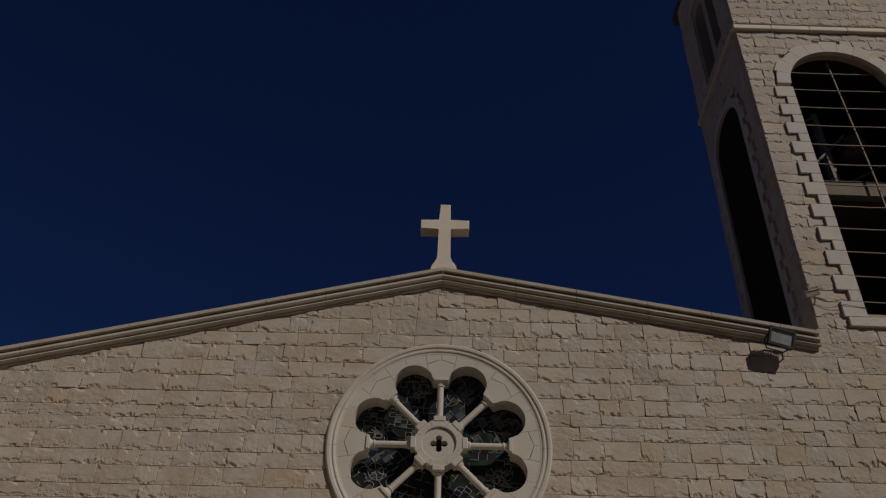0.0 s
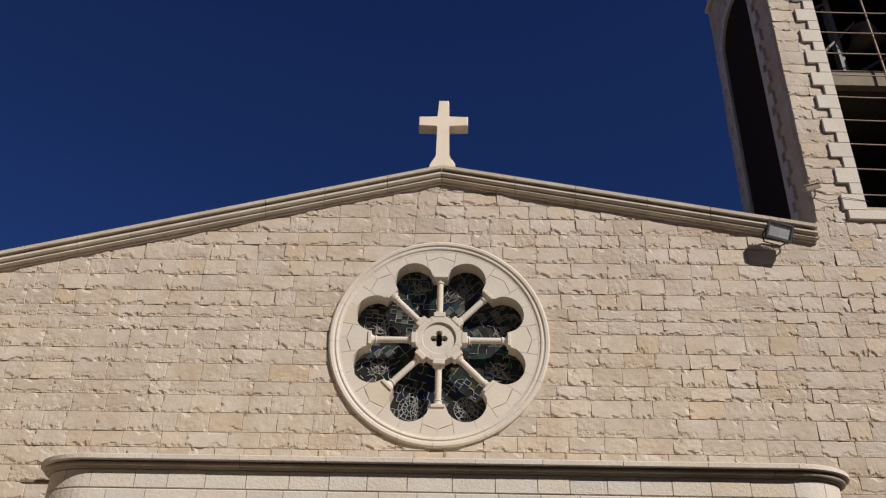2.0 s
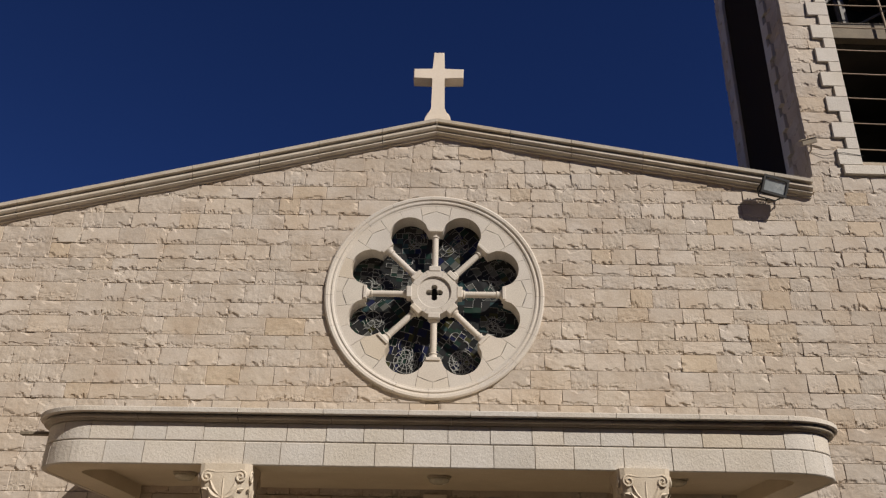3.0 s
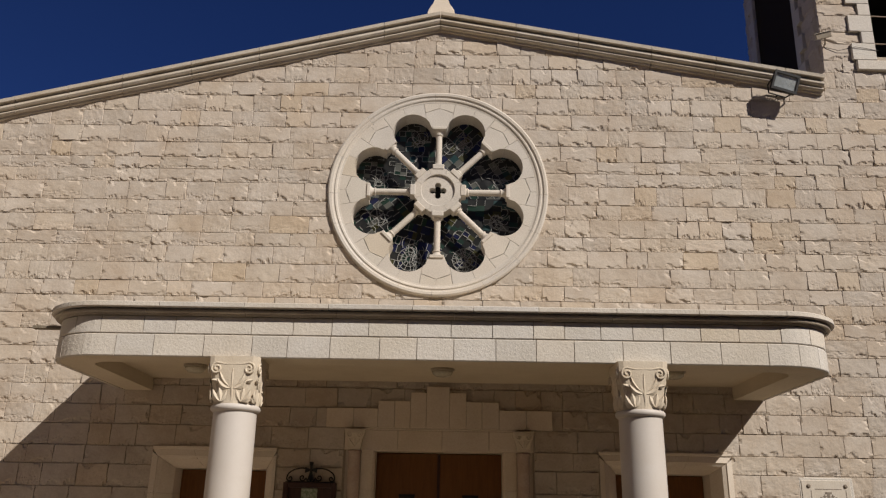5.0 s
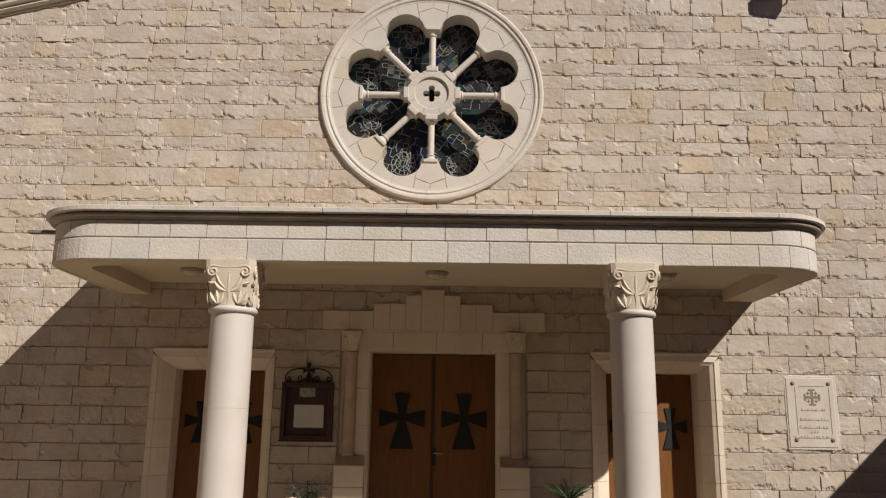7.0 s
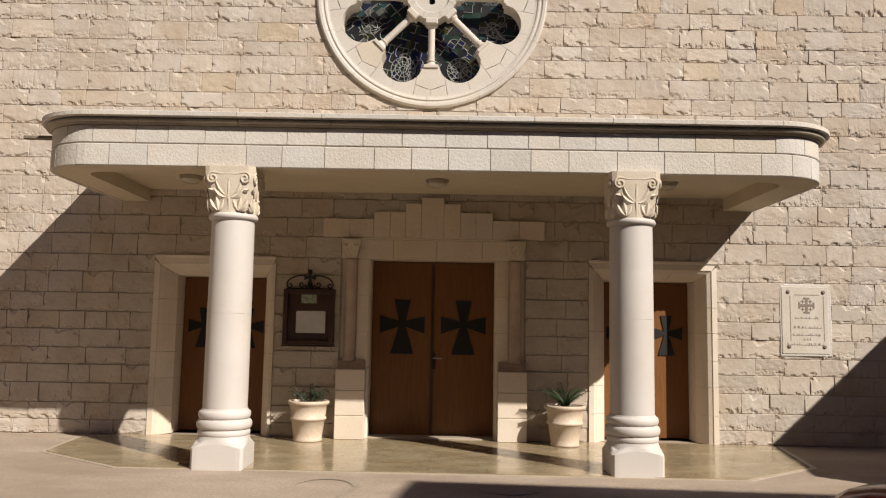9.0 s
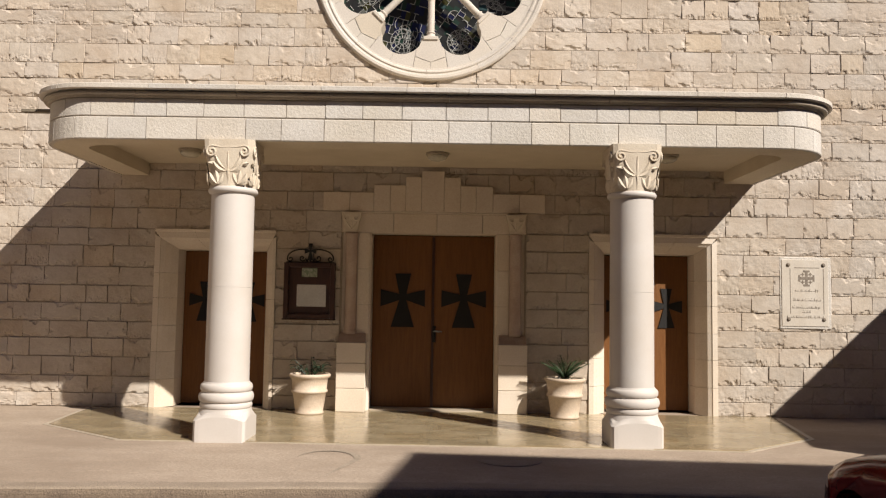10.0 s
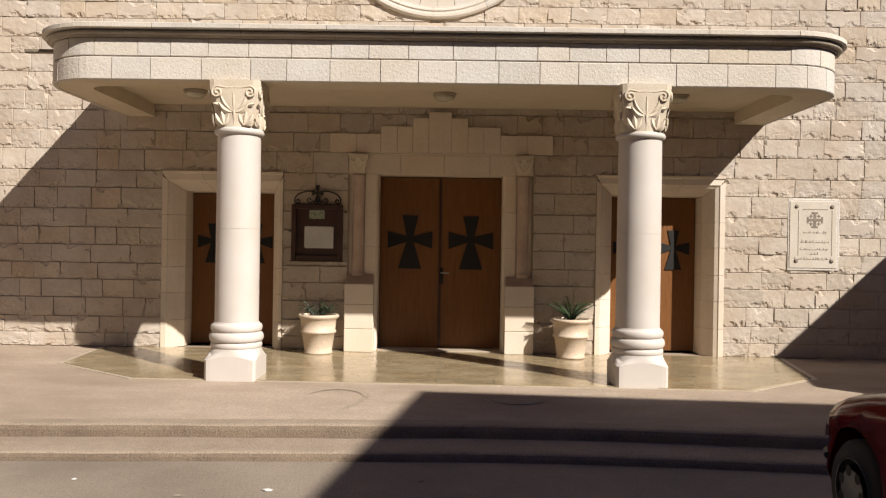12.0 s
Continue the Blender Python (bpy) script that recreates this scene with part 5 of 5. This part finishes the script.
bm = bmesh.new()
holed_plate(bm, [(TX, TZ0), (TXR, TZ0), (TXR, TZ1), (TX, TZ1)], [arch_loop(*ARCH), arch_loop(6.7, 7.4, 15.9, 17.9), arch_loop(7.7, 8.4, 15.9, 17.9)], 0.016, 0.14)
part("wall", bm, M_MORTAR, tower)
bm = bmesh.new()
SIDE_ARCH = (0.68, 2.18, 8.3, 13.36)
SIDE_Y, SIDE_R = 1.43, 0.75
swap = lambda x, y, z: (TX + 0.05 + y, x, z)
holed_plate(bm, [(0.42, TZ0), (TD, TZ0), (TD, TZ1), (0.42, TZ1)], [arch_loop(*SIDE_ARCH), arch_loop(0.66, 1.10, 16.0, 17.9), arch_loop(1.3, 1.86, 15.85, 17.9)], 0.0, 0.36, swap)
part("wall", bm, M_MORTAR, tower)
# added dark sheet, so the inside of the side wall looks shaded
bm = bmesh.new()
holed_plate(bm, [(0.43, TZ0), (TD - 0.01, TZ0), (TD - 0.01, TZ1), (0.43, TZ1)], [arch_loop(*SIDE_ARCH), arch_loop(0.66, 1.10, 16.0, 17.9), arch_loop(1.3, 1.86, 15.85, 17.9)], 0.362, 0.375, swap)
part("shade_lining", bm, M_DARK, tower)
# added flat sheet: shade of the open side arch, put in as colour
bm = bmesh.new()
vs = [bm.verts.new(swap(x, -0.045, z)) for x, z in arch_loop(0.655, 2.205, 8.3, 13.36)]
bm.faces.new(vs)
part("opening_shade_sheet", bm, M_OPENING_SHADE, tower, "matte brown sheet painted as the shade in the side opening")
# belfry walls and floors are coloured near-black to look unlit
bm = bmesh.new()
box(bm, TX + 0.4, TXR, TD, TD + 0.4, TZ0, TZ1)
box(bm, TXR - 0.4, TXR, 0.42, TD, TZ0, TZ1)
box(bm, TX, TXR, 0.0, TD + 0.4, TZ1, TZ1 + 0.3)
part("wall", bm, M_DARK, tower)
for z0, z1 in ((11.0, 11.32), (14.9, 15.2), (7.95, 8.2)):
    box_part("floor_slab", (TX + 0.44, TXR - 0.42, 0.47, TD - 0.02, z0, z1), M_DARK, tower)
box_part("transom", (ARCH[0] + 0.004, ARCH[1] - 0.004, 0.30, 0.46, 11.0, 11.35), M_CONCRETE, tower, "concrete beam across the opening")
for zl in (15.18,):
    for x in np.arange(TX - 0.06, TXR, 0.78):
        box_part("string_course", (x + 0.002, min(x + 0.776, TXR), -0.11, 0.03, zl, zl + 0.12), M_SMOOTH, tower, bevel=0.02, segments=2)
    for y in np.arange(0.03, TD, 0.84):
        box_part("string_course", (TX - 0.08, TX + 0.03, y + 0.002, min(y + 0.838, TD), zl, zl + 0.12), M_SMOOTH, tower, bevel=0.02, segments=2)

# tower courses: fronts and left side
TC = [7.95]
rng = random.Random(14)
while TC[-1] < 19.3:
    TC.append(TC[-1] + (0.21 if len(TC) % 2 else 0.29))


def jamb_reach(i):
    return 0.36 if i % 2 else 0.19


front_blocks, side_blocks = [], []
for i, (z0, z1) in enumerate(zip(TC, TC[1:])):
    zm = (z0 + z1) / 2
    if zm > 14.2 or zm < 8.12:
        cutx = None
        r = ARCH[1] - ARCH[0]
        if 14.2 < zm < ARCH[3] + r / 2 + 0.32:
            h = zm - ARCH[3]
            w = math.sqrt(max(0.0, (r / 2 + 0.30) ** 2 - h * h))
            cutx = ((ARCH[0] + ARCH[1]) / 2 - w, (ARCH[0] + ARCH[1]) / 2 + w)
    elif zm > ARCH[3]:
        w = math.sqrt((ARCH_R + 0.30) ** 2 - (zm - ARCH[3]) ** 2)
        cutx = (ARCH_X - w, ARCH_X + w)
    else:
        cutx = (ARCH[0] - jamb_reach(i) - 0.002, ARCH[1] + jamb_reach(i))
    if 15.15 < zm < 15.32:
        continue
    spans = [(TX, TXR)] if cutx is None else [(TX, cutx[0]), (cutx[1], TXR)]
    for s, e in spans:
        front_blocks += course_blocks(rng, s, e, z0, z1, 0.25, 0.48)
    if SIDE_ARCH[2] - 0.3 < zm < SIDE_ARCH[3] + SIDE_R + 0.25:
        if zm > SIDE_ARCH[3]:
            w = math.sqrt(max(0.0, (SIDE_R + 0.25) ** 2 - (zm - SIDE_ARCH[3]) ** 2))
            spans = [(0.04, SIDE_Y - w), (SIDE_Y + w, TD)]
        else:
            spans = [(0.04, SIDE_ARCH[0] - jamb_reach(i) * 0.7), (SIDE_ARCH[1] + jamb_reach(i) * 0.7, TD)]
    elif zm > 15.8:
        spans = [(0.04, 0.62), (1.9, TD)] if zm < 18.4 else [(0.04, TD)]
    else:
        spans = [(0.04, TD)]
    for s, e in spans:
        if e - s > 0.08:
            side_blocks += course_blocks(rng, s, e, z0, z1, 0.25, 0.48)

rng = random.Random(31)
for y0, y1, z0, z1 in side_blocks:
    ob = new("limestone_block", BLOCK_MESHES[rng.randrange(len(BLOCK_MESHES))])
    ob.parent = tower
    ob.matrix_basis = Matrix.Translation((TX + 0.035, y1 - JOINT / 2, z0 + JOINT / 2)) @ Matrix.Rotation(radians(-90), 4, "Z") @ Matrix.Diagonal((y1 - y0 - JOINT, 1, z1 - z0 - JOINT, 1))
rng = random.Random(32)
for k, (x0, x1, z0, z1) in enumerate(front_blocks):
    if k >= 300:
        break
    ob = new("limestone_block", BLOCK_MESHES[rng.randrange(len(BLOCK_MESHES))])
    ob.parent = tower
    ob.matrix_basis = Matrix.Translation((x0 + PERPEND / 2, rng.uniform(-0.004, 0.004), z0 + JOINT / 2)) @ Matrix.Diagonal((x1 - x0 - PERPEND, 1, z1 - z0 - JOINT, 1))
if len(front_blocks) > 300:
    joined_blocks("limestone_blocks", front_blocks[300:], tower, random.Random(33))

# toothed jambs and arches round the openings
for i, (z0, z1) in enumerate(zip(TC, TC[1:])):
    zm = (z0 + z1) / 2
    w = jamb_reach(i)
    if 8.12 < zm < ARCH[3]:
        for a, b in ((ARCH[0] - w, ARCH[0]), (ARCH[1], ARCH[1] + w)):
            box_part("jamb_stone", (a + 0.002, b, -0.075, 0.10, z0 + 0.002, z1 - 0.002), M_HAMMERED, tower, bevel=0.006)
    if SIDE_ARCH[2] - 0.3 < zm < SIDE_ARCH[3]:
        for a, b in ((SIDE_ARCH[0] - w * 0.7, SIDE_ARCH[0]), (SIDE_ARCH[1], SIDE_ARCH[1] + w * 0.7)):
            box_part("jamb_stone", (TX - 0.055, TX + 0.2, a + 0.002, b, z0 + 0.002, z1 - 0.002), M_HAMMERED, tower, bevel=0.006)
for x in np.arange(6.14, 8.8, 0.6):
    box_part("sill_stone", (x + 0.002, x + 0.598, -0.085, 0.25, 7.99, 8.15), M_HAMMERED, tower, bevel=0.006)


def voussoir(cx, cz, r0, r1, a0, a1, y0, y1, place):
    bm = bmesh.new()
    loop = arc(cx, cz, r0, a0, a1, 4) + arc(cx, cz, r1, a1, a0, 4)
    plate(bm, loop, y0, y1)
    for v in bm.verts:
        v.co = place(*v.co)
    return bm


for k in range(11):
    a0, a1 = 180 * k / 11, 180 * (k + 1) / 11
    part("arch_stone", voussoir(ARCH_X, ARCH[3], 0.986, 1.25 + (0.05 if k % 2 else 0), a0 + 0.15, a1 - 0.15, -0.075, 0.10, lambda x, y, z: (x, y, z)), M_HAMMERED, tower)
    part("arch_stone", voussoir(SIDE_Y, SIDE_ARCH[3], 0.752, 0.93 + (0.05 if k % 2 else 0), a0 + 0.2, a1 - 0.2, -0.09, 0.2, lambda x, y, z: (TX + 0.035 + y, x, z)), M_HAMMERED, tower)
part("mullion", lathe(bmesh.new(), [(0.11, 15.85), (0.11, 15.95), (0.08, 16.0), (0.075, 17.7), (0.1, 17.8), (0.12, 17.95)], (TX + 0.16, 1.2, 0), 16), M_TRACERY, tower, "pale stone window shaft", smooth=True)

# iron bars and the steel frame inside the belfry
z = 8.56
while z < 14.3:
    half = 1.0 if z < ARCH[3] else math.sqrt(max(0.02, ARCH_R ** 2 - (z - ARCH[3]) ** 2))
    bm = bmesh.new()
    tube(bm, [(ARCH_X - half, 0.10, z), (ARCH_X - half * 0.3, 0.10, z - 0.012), (ARCH_X + half, 0.10, z + 0.004)], 0.012, 6)
    part("bar", bm, M_RUST, tower, "rusty iron bar")
    z += 0.5
bm = bmesh.new()
tube(bm, [(7.50, 0.17, 8.25), (7.53, 0.17, 11.3), (ARCH_X, 0.17, 14.48)], 0.022, 6)
part("bar", bm, M_RUST, tower, "rusty iron bar")
bell_frame = thing("church_bell", "bronze bell in a galvanised steel stand", "bell")
for pts in (((7.45, 1.0, 11.33), (7.45, 1.0, 13.8)), ((7.52, 1.25, 11.33), (7.52, 1.25, 13.8))):
    bm = bmesh.new()
    a, b = Vector(pts[0]), Vector(pts[1])
    box(bm, a.x - 0.05, a.x + 0.05, a.y - 0.02, a.y + 0.02, a.z, b.z)
    part("post", bm, M_FRAME, bell_frame)
for a, b in (((6.75, 1.0, 12.0), (7.9, 1.0, 13.2)), ((6.75, 1.0, 13.3), (7.4, 1.0, 13.7)), ((6.6, 1.0, 12.9), (7.0, 1.0, 13.3)), ((7.5, 1.0, 11.8), (8.5, 1.0, 12.4))):
    bm = bmesh.new()
    tube(bm, [a, b], 0.028, 6)
    part("brace", bm, M_FRAME, bell_frame)
bm = bmesh.new()
lathe(bm, [(0.36, 0.0), (0.34, 0.05), (0.27, 0.2), (0.23, 0.38), (0.2, 0.5), (0.1, 0.56), (0.04, 0.6)], (8.15, 1.2, 12.75), 28)
part("bell", bm, M_RUST, bell_frame, "dark bronze bell", smooth=True)

# the tower stands a little out of plumb
tower.matrix_basis = Matrix.Translation((TX, 0, TZ0)) @ Matrix.Rotation(radians(1.2), 4, "Y") @ Matrix.Translation((-TX, 0, -TZ0))

# ---- security camera on the tower corner ----
cctv = thing("security_camera", "beige security camera on the tower corner", "camera", (5.63, -0.03, 8.44))
bm = bmesh.new()
box(bm, -0.13, 0.12, -0.20, -0.11, 0.0, 0.085, 0.008)
box(bm, -0.16, 0.14, -0.21, -0.10, 0.087, 0.097, 0.003)
bm.transform(Matrix.Translation((0.0, -0.15, 0.04)) @ Matrix.Rotation(radians(-16), 4, "Y") @ Matrix.Rotation(radians(25), 4, "X") @ Matrix.Translation((0.0, 0.15, -0.04)))
part("housing", bm, M_PLASTIC, cctv)
bm = bmesh.new()
tube(bm, [(0.06, 0.03, -0.07), (0.05, -0.1, -0.06), (0.03, -0.155, 0.0)], 0.014, 6)
part("arm", bm, M_PLASTIC, cctv)
bm = bmesh.new()
tube(bm, [(5.69, -0.045, 8.38), (5.9, -0.06, 8.31), (6.15, -0.09, 8.36), (6.5, -0.08, 8.30)], 0.0045, 5)
cable = part("cable", bm, M_TRIM, cctv)
cable.matrix_parent_inverse = Matrix.Translation((-5.63, 0.03, -8.44))


# ---- red car, nose to the church ----
def build_car():
    car = thing("car", "parked dark red saloon car with silver wheel covers", "car", (0, 0, 0))
    # body sections along its length: distance from the nose, half width, sill, beltline, top
    rows = [(0.0, 0.55, 0.30, 0.44, 0.50), (0.03, 0.66, 0.25, 0.53, 0.585), (0.09, 0.73, 0.22, 0.605, 0.66), (0.20, 0.78, 0.20, 0.68, 0.74), (0.40, 0.815, 0.19, 0.75, 0.815), (0.70, 0.83, 0.19, 0.81, 0.875), (1.10, 0.835, 0.19, 0.865, 0.93),
            (1.40, 0.835, 0.19, 0.885, 0.965), (2.40, 0.84, 0.19, 0.885, 0.97), (3.40, 0.83, 0.19, 0.88, 0.98), (3.9, 0.80, 0.22, 0.85, 0.95), (4.15, 0.72, 0.28, 0.78, 0.88), (4.2, 0.60, 0.34, 0.6, 0.7)]
    bm = bmesh.new()
    rings = []
    for d, w, lo, belt, top in rows:
        sec = [(w * 0.94, lo), (w, lo + 0.12), (w * ARCH_R, (lo + belt) / 2 + 0.05), (w * 0.985, belt - 0.03), (w * 0.93, belt + 0.03), (w * 0.78, (belt + top) / 2 + 0.028), (w * 0.5, top), (0, top + 0.012)]
        full = sec + [(-x, z) for x, z in sec[-2::-1]]
        rings.append([bm.verts.new((x, -d, z)) for x, z in full])
    for a, b in zip(rings, rings[1:]):
        for i in range(len(a) - 1):
            bm.faces.new((a[i], a[i + 1], b[i + 1], b[i]))
        bm.faces.new((a[-1], a[0], b[0], b[-1]))
    bm.faces.new(rings[0])
    bm.faces.new(rings[-1])
    bmesh.ops.recalc_face_normals(bm, faces=bm.faces)
    body_mesh = part("body", bm, M_CAR, car, "glossy dark red bodywork", smooth=True)
    # wheel arches are cut with round cutters
    cut = bmesh.new()
    for d in (0.58, 3.35):
        for s in (-1, 1):
            for a in (0,):
                ring0 = [cut.verts.new((s * 0.55, -d + 0.345 * math.cos(2 * math.pi * i / 32), 0.30 + 0.345 * math.sin(2 * math.pi * i / 32))) for i in range(32)]
                ring1 = [cut.verts.new((s * 0.95, v.co.y, v.co.z)) for v in ring0]
                cut.faces.new(ring0)
                cut.faces.new(ring1[::-1])
                for i in range(32):
                    j = (i + 1) % 32
                    cut.faces.new((ring0[i], ring1[i], ring1[j], ring0[j]))
    bmesh.ops.recalc_face_normals(cut, faces=cut.faces)
    cutter_mesh = bpy.data.meshes.new("cutter")
    cut.to_mesh(cutter_mesh)
    cut.free()
    cutter = new("cutter", cutter_mesh)
    mod = body_mesh.modifiers.new("arches", "BOOLEAN")
    mod.object = cutter
    mod.solver = "EXACT"
    bpy.context.view_layer.update()
    dg = bpy.context.evaluated_depsgraph_get()
    done = bpy.data.meshes.new_from_object(body_mesh.evaluated_get(dg))
    body_mesh.modifiers.clear()
    body_mesh.data = done
    bpy.data.objects.remove(cutter)
    for s in (-1, 1):
        for d in (0.58, 3.35):
            wheel = part("wheel", lathe(bmesh.new(), [(0.0, 0.50), (0.20, 0.50)], (0, 0, 0), 12, axis="y"), M_TYRE, car)
            wheel.data.clear_geometry()
            bm = bmesh.new()
            lathe(bm, [(0.19, -0.02), (0.255, -0.01), (0.285, 0.02), (0.29, 0.07), (0.285, 0.13), (0.25, 0.17), (0.19, 0.17)], (0, 0, 0), 40, axis="y")
            bm.to_mesh(wheel.data)
            bm.free()
            for f in wheel.data.polygons:
                f.use_smooth = True
            bm = bmesh.new()
            lathe(bm, [(0.19, 0.0), (0.185, -0.022), (0.16, -0.014), (0.06, -0.03), (0.03, -0.034)], (0, 0, 0), 40, axis="y")
            part("wheel_cover", bm, M_RIM, wheel, "silver wheel cover")
            for k in range(7):
                bm = bmesh.new()
                a = 2 * math.pi * k / 7
                p, r = Vector((0.115 * math.cos(a), 0, 0.115 * math.sin(a))), 0.03
                bm.faces.new([bm.verts.new((p.x + r * math.cos(a + 2 * math.pi * i / 14) * 1.0, -0.027, p.z + r * math.sin(a + 2 * math.pi * i / 14))) for i in range(14)])
                part("cover_slot", bm, M_TRIM, wheel)
            wheel.matrix_basis = Matrix.Translation((s * 0.80, -d, 0.29)) @ Matrix.Rotation(radians(90 * s), 4, "Z")
        # headlamp wrapping the corner, flush with the wing
        bm = bmesh.new()
        lamp_rows = []
        for d, w, lo, belt, top in rows[1:4]:
            mid_z = (lo + belt) / 2 + 0.05
            lamp_rows.append([bm.verts.new((s * (w * kx + 0.006), -d + 0.006, z)) for kx, z in ((1.003, mid_z + 0.03), (0.997, (mid_z + belt) / 2), (0.99, belt - 0.035))])
        for p, q in zip(lamp_rows, lamp_rows[1:]):
            for i in range(2):
                bm.faces.new((p[i], p[i + 1], q[i + 1], q[i]))
        part("headlamp", bm, M_HEADLAMP, car, "clear headlamp glass", smooth=True)
        bm = bmesh.new()
        tube(bm, [(s * 0.845, -1.2, 0.56), (s * 0.855, -2.4, 0.57), (s * 0.845, -3.0, 0.57)], 0.02, 6)
        part("side_moulding", bm, M_TRIM, car, "black side moulding")
    bm = bmesh.new()
    pts = [(-0.785, -0.22, 0.40), (-0.73, -0.09, 0.40), (-0.65, -0.02, 0.40), (-0.5, 0.0, 0.40), (0.5, 0.0, 0.40), (0.65, -0.02, 0.40), (0.73, -0.09, 0.40), (0.785, -0.22, 0.40)]
    tube(bm, pts, 0.02, 8)
    part("bumper_strip", bm, M_TRIM, car, "black bumper strip")
    # cabin with glass
    bm = bmesh.new()
    ring0 = [(x, y, 0.955) for x, y in ((-0.74, -1.15), (0.74, -1.15), (0.76, -3.6), (-0.76, -3.6))]
    ring1 = [(x, y, 1.40) for x, y in ((-0.55, -1.85), (0.55, -1.85), (0.56, -3.0), (-0.56, -3.0))]
    a = [bm.verts.new(c) for c in ring0]
    b = [bm.verts.new(c) for c in ring1]
    for i in range(4):
        j = (i + 1) % 4
        bm.faces.new((a[i], a[j], b[j], b[i]))
    bm.faces.new(a)
    part("cabin_glass", bm, M_WINDOW, car, "dark window glass")
    bm = bmesh.new()
    box(bm, -0.57, 0.57, -3.05, -1.8, 1.395, 1.44, 0.02, 2)
    part("roof", bm, M_CAR, car)
    return car


car = build_car()
car.matrix_basis = pose(3.19, -5.43, -0.24)

# ---- covers in the pavement ----
for i, (x, y, r) in enumerate(((-4.75, -2.35, 0.33), (0.75, -2.98, 0.28))):
    cover = thing("manhole_cover", "worn round manhole cover set in the pavement", "manhole cover", (x, y, -0.026 if i == 0 else -0.034))
    part("rim", lathe(bmesh.new(), [(r + 0.03, -0.01), (r + 0.03, 0.006), (r + 0.005, 0.006), (r + 0.004, -0.01)], (0, 0, 0), 36), M_COVER, cover)
    part("lid", lathe(bmesh.new(), [(r, -0.01), (r, 0.003), (r - 0.01, 0.006)], (0, 0, 0), 36), M_COVER, cover)

# ---- tyre mark on the pavement ----
def ribbon(name, points, width, mat, parent):
    """A thin curved film lying on the pavement, tapering at both ends."""
    pts = [Vector(p) for p in points]
    verts, faces = [], []
    n = len(pts)
    for i, p in enumerate(pts):
        d = (pts[min(i + 1, n - 1)] - pts[max(i - 1, 0)]).normalized()
        side = Vector((-d.y, d.x, 0)) * width * (0.15 + 0.85 * math.sin(math.pi * i / (n - 1)))
        verts += [p - side, p + side]
    for i in range(n - 1):
        faces.append((2 * i, 2 * i + 1, 2 * i + 3, 2 * i + 2))
    return mesh_object(name, verts, faces, mat, parent)


turn = [(-0.92 + 0.28 * math.cos(radians(a)), -3.10 + 0.32 * math.sin(radians(a)), -0.0258 + 0.014 * math.sin(radians(a))) for a in range(170, -10, -9)]
tail = [(-0.65 - 0.022 * i, -3.14 - 0.062 * i, -0.0275 - 0.0029 * i) for i in range(1, 11)]
tagged(ribbon("tyre_mark", turn + tail, 0.035, M_SCUFF, pavement), "faint curved tyre mark")

# ---- near blocks of the church front, one by one ----
rng = random.Random(41)
single = near_blocks[:300]
for x0, x1, z0, z1 in single:
    ob = new("limestone_block", BLOCK_MESHES[rng.randrange(len(BLOCK_MESHES))])
    ob.parent = wall_front
    ob.matrix_basis = Matrix.Translation((x0 + PERPEND / 2, rng.uniform(-0.003, 0.003), z0 + JOINT / 2)) @ Matrix.Diagonal((x1 - x0 - PERPEND, 1, z1 - z0 - JOINT, 1))
if len(near_blocks) > 300:
    joined_blocks("limestone_blocks", near_blocks[300:], wall_front, random.Random(43))

# ---- tiles of the porch floor ----
rng = random.Random(51)
inner = [(x * 0.985, y * 0.985 - 0.005) for x, y in PORCH]
y = -0.004
while y > -2.6:
    h = 0.30
    x = -4.6 - rng.uniform(0, 0.4)
    while x < 4.7:
        w = rng.choice((0.4, 0.5, 0.6, 0.6, 0.75))
        quad = [(x + 0.002, y - h + 0.002), (x + w - 0.002, y - h + 0.002), (x + w - 0.002, y - 0.002), (x + 0.002, y - 0.002)]
        poly = clip_polygon(quad, inner)
        if len(poly) >= 3:
            n = len(poly)
            lift = rng.uniform(0.0, 0.0012)
            verts = [(px, py, 0.002 + lift) for px, py in poly] + [(px, py, -0.006) for px, py in poly]
            mesh_object("floor_tile", verts, [tuple(range(n))] + [(i, n + i, n + (i + 1) % n, (i + 1) % n) for i in range(n)], M_TILE, porch_floor)
        x += w
    y -= h

# ---- litter on the road ----
rng = random.Random(61)
for x, y, r in ((-0.05, -5.0, 0.03), (-0.62, -5.55, 0.032), (-1.05, -5.25, 0.04), (-1.6, -5.4, 0.035), (-1.25, -5.75, 0.03), (-2.4, -5.1, 0.02)):
    bm = bmesh.new()
    ring = [bm.verts.new((r * rng.uniform(0.6, 1.3) * math.cos(a * 0.7854), r * 0.6 * rng.uniform(0.6, 1.2) * math.sin(a * 0.7854), rng.uniform(0.0, 0.01))) for a in range(8)]
    top = bm.verts.new((0, 0, 0.014))
    for i in range(8):
        bm.faces.new((ring[i], ring[(i + 1) % 8], top))
    scrap = part("scrap", bm, M_PAPER if rng.random() < 0.5 else M_COVER)
    tagged(scrap, "small crumpled scrap lying on the road", "litter", "litter on the road")
    scrap.location = (x, y, -0.239)
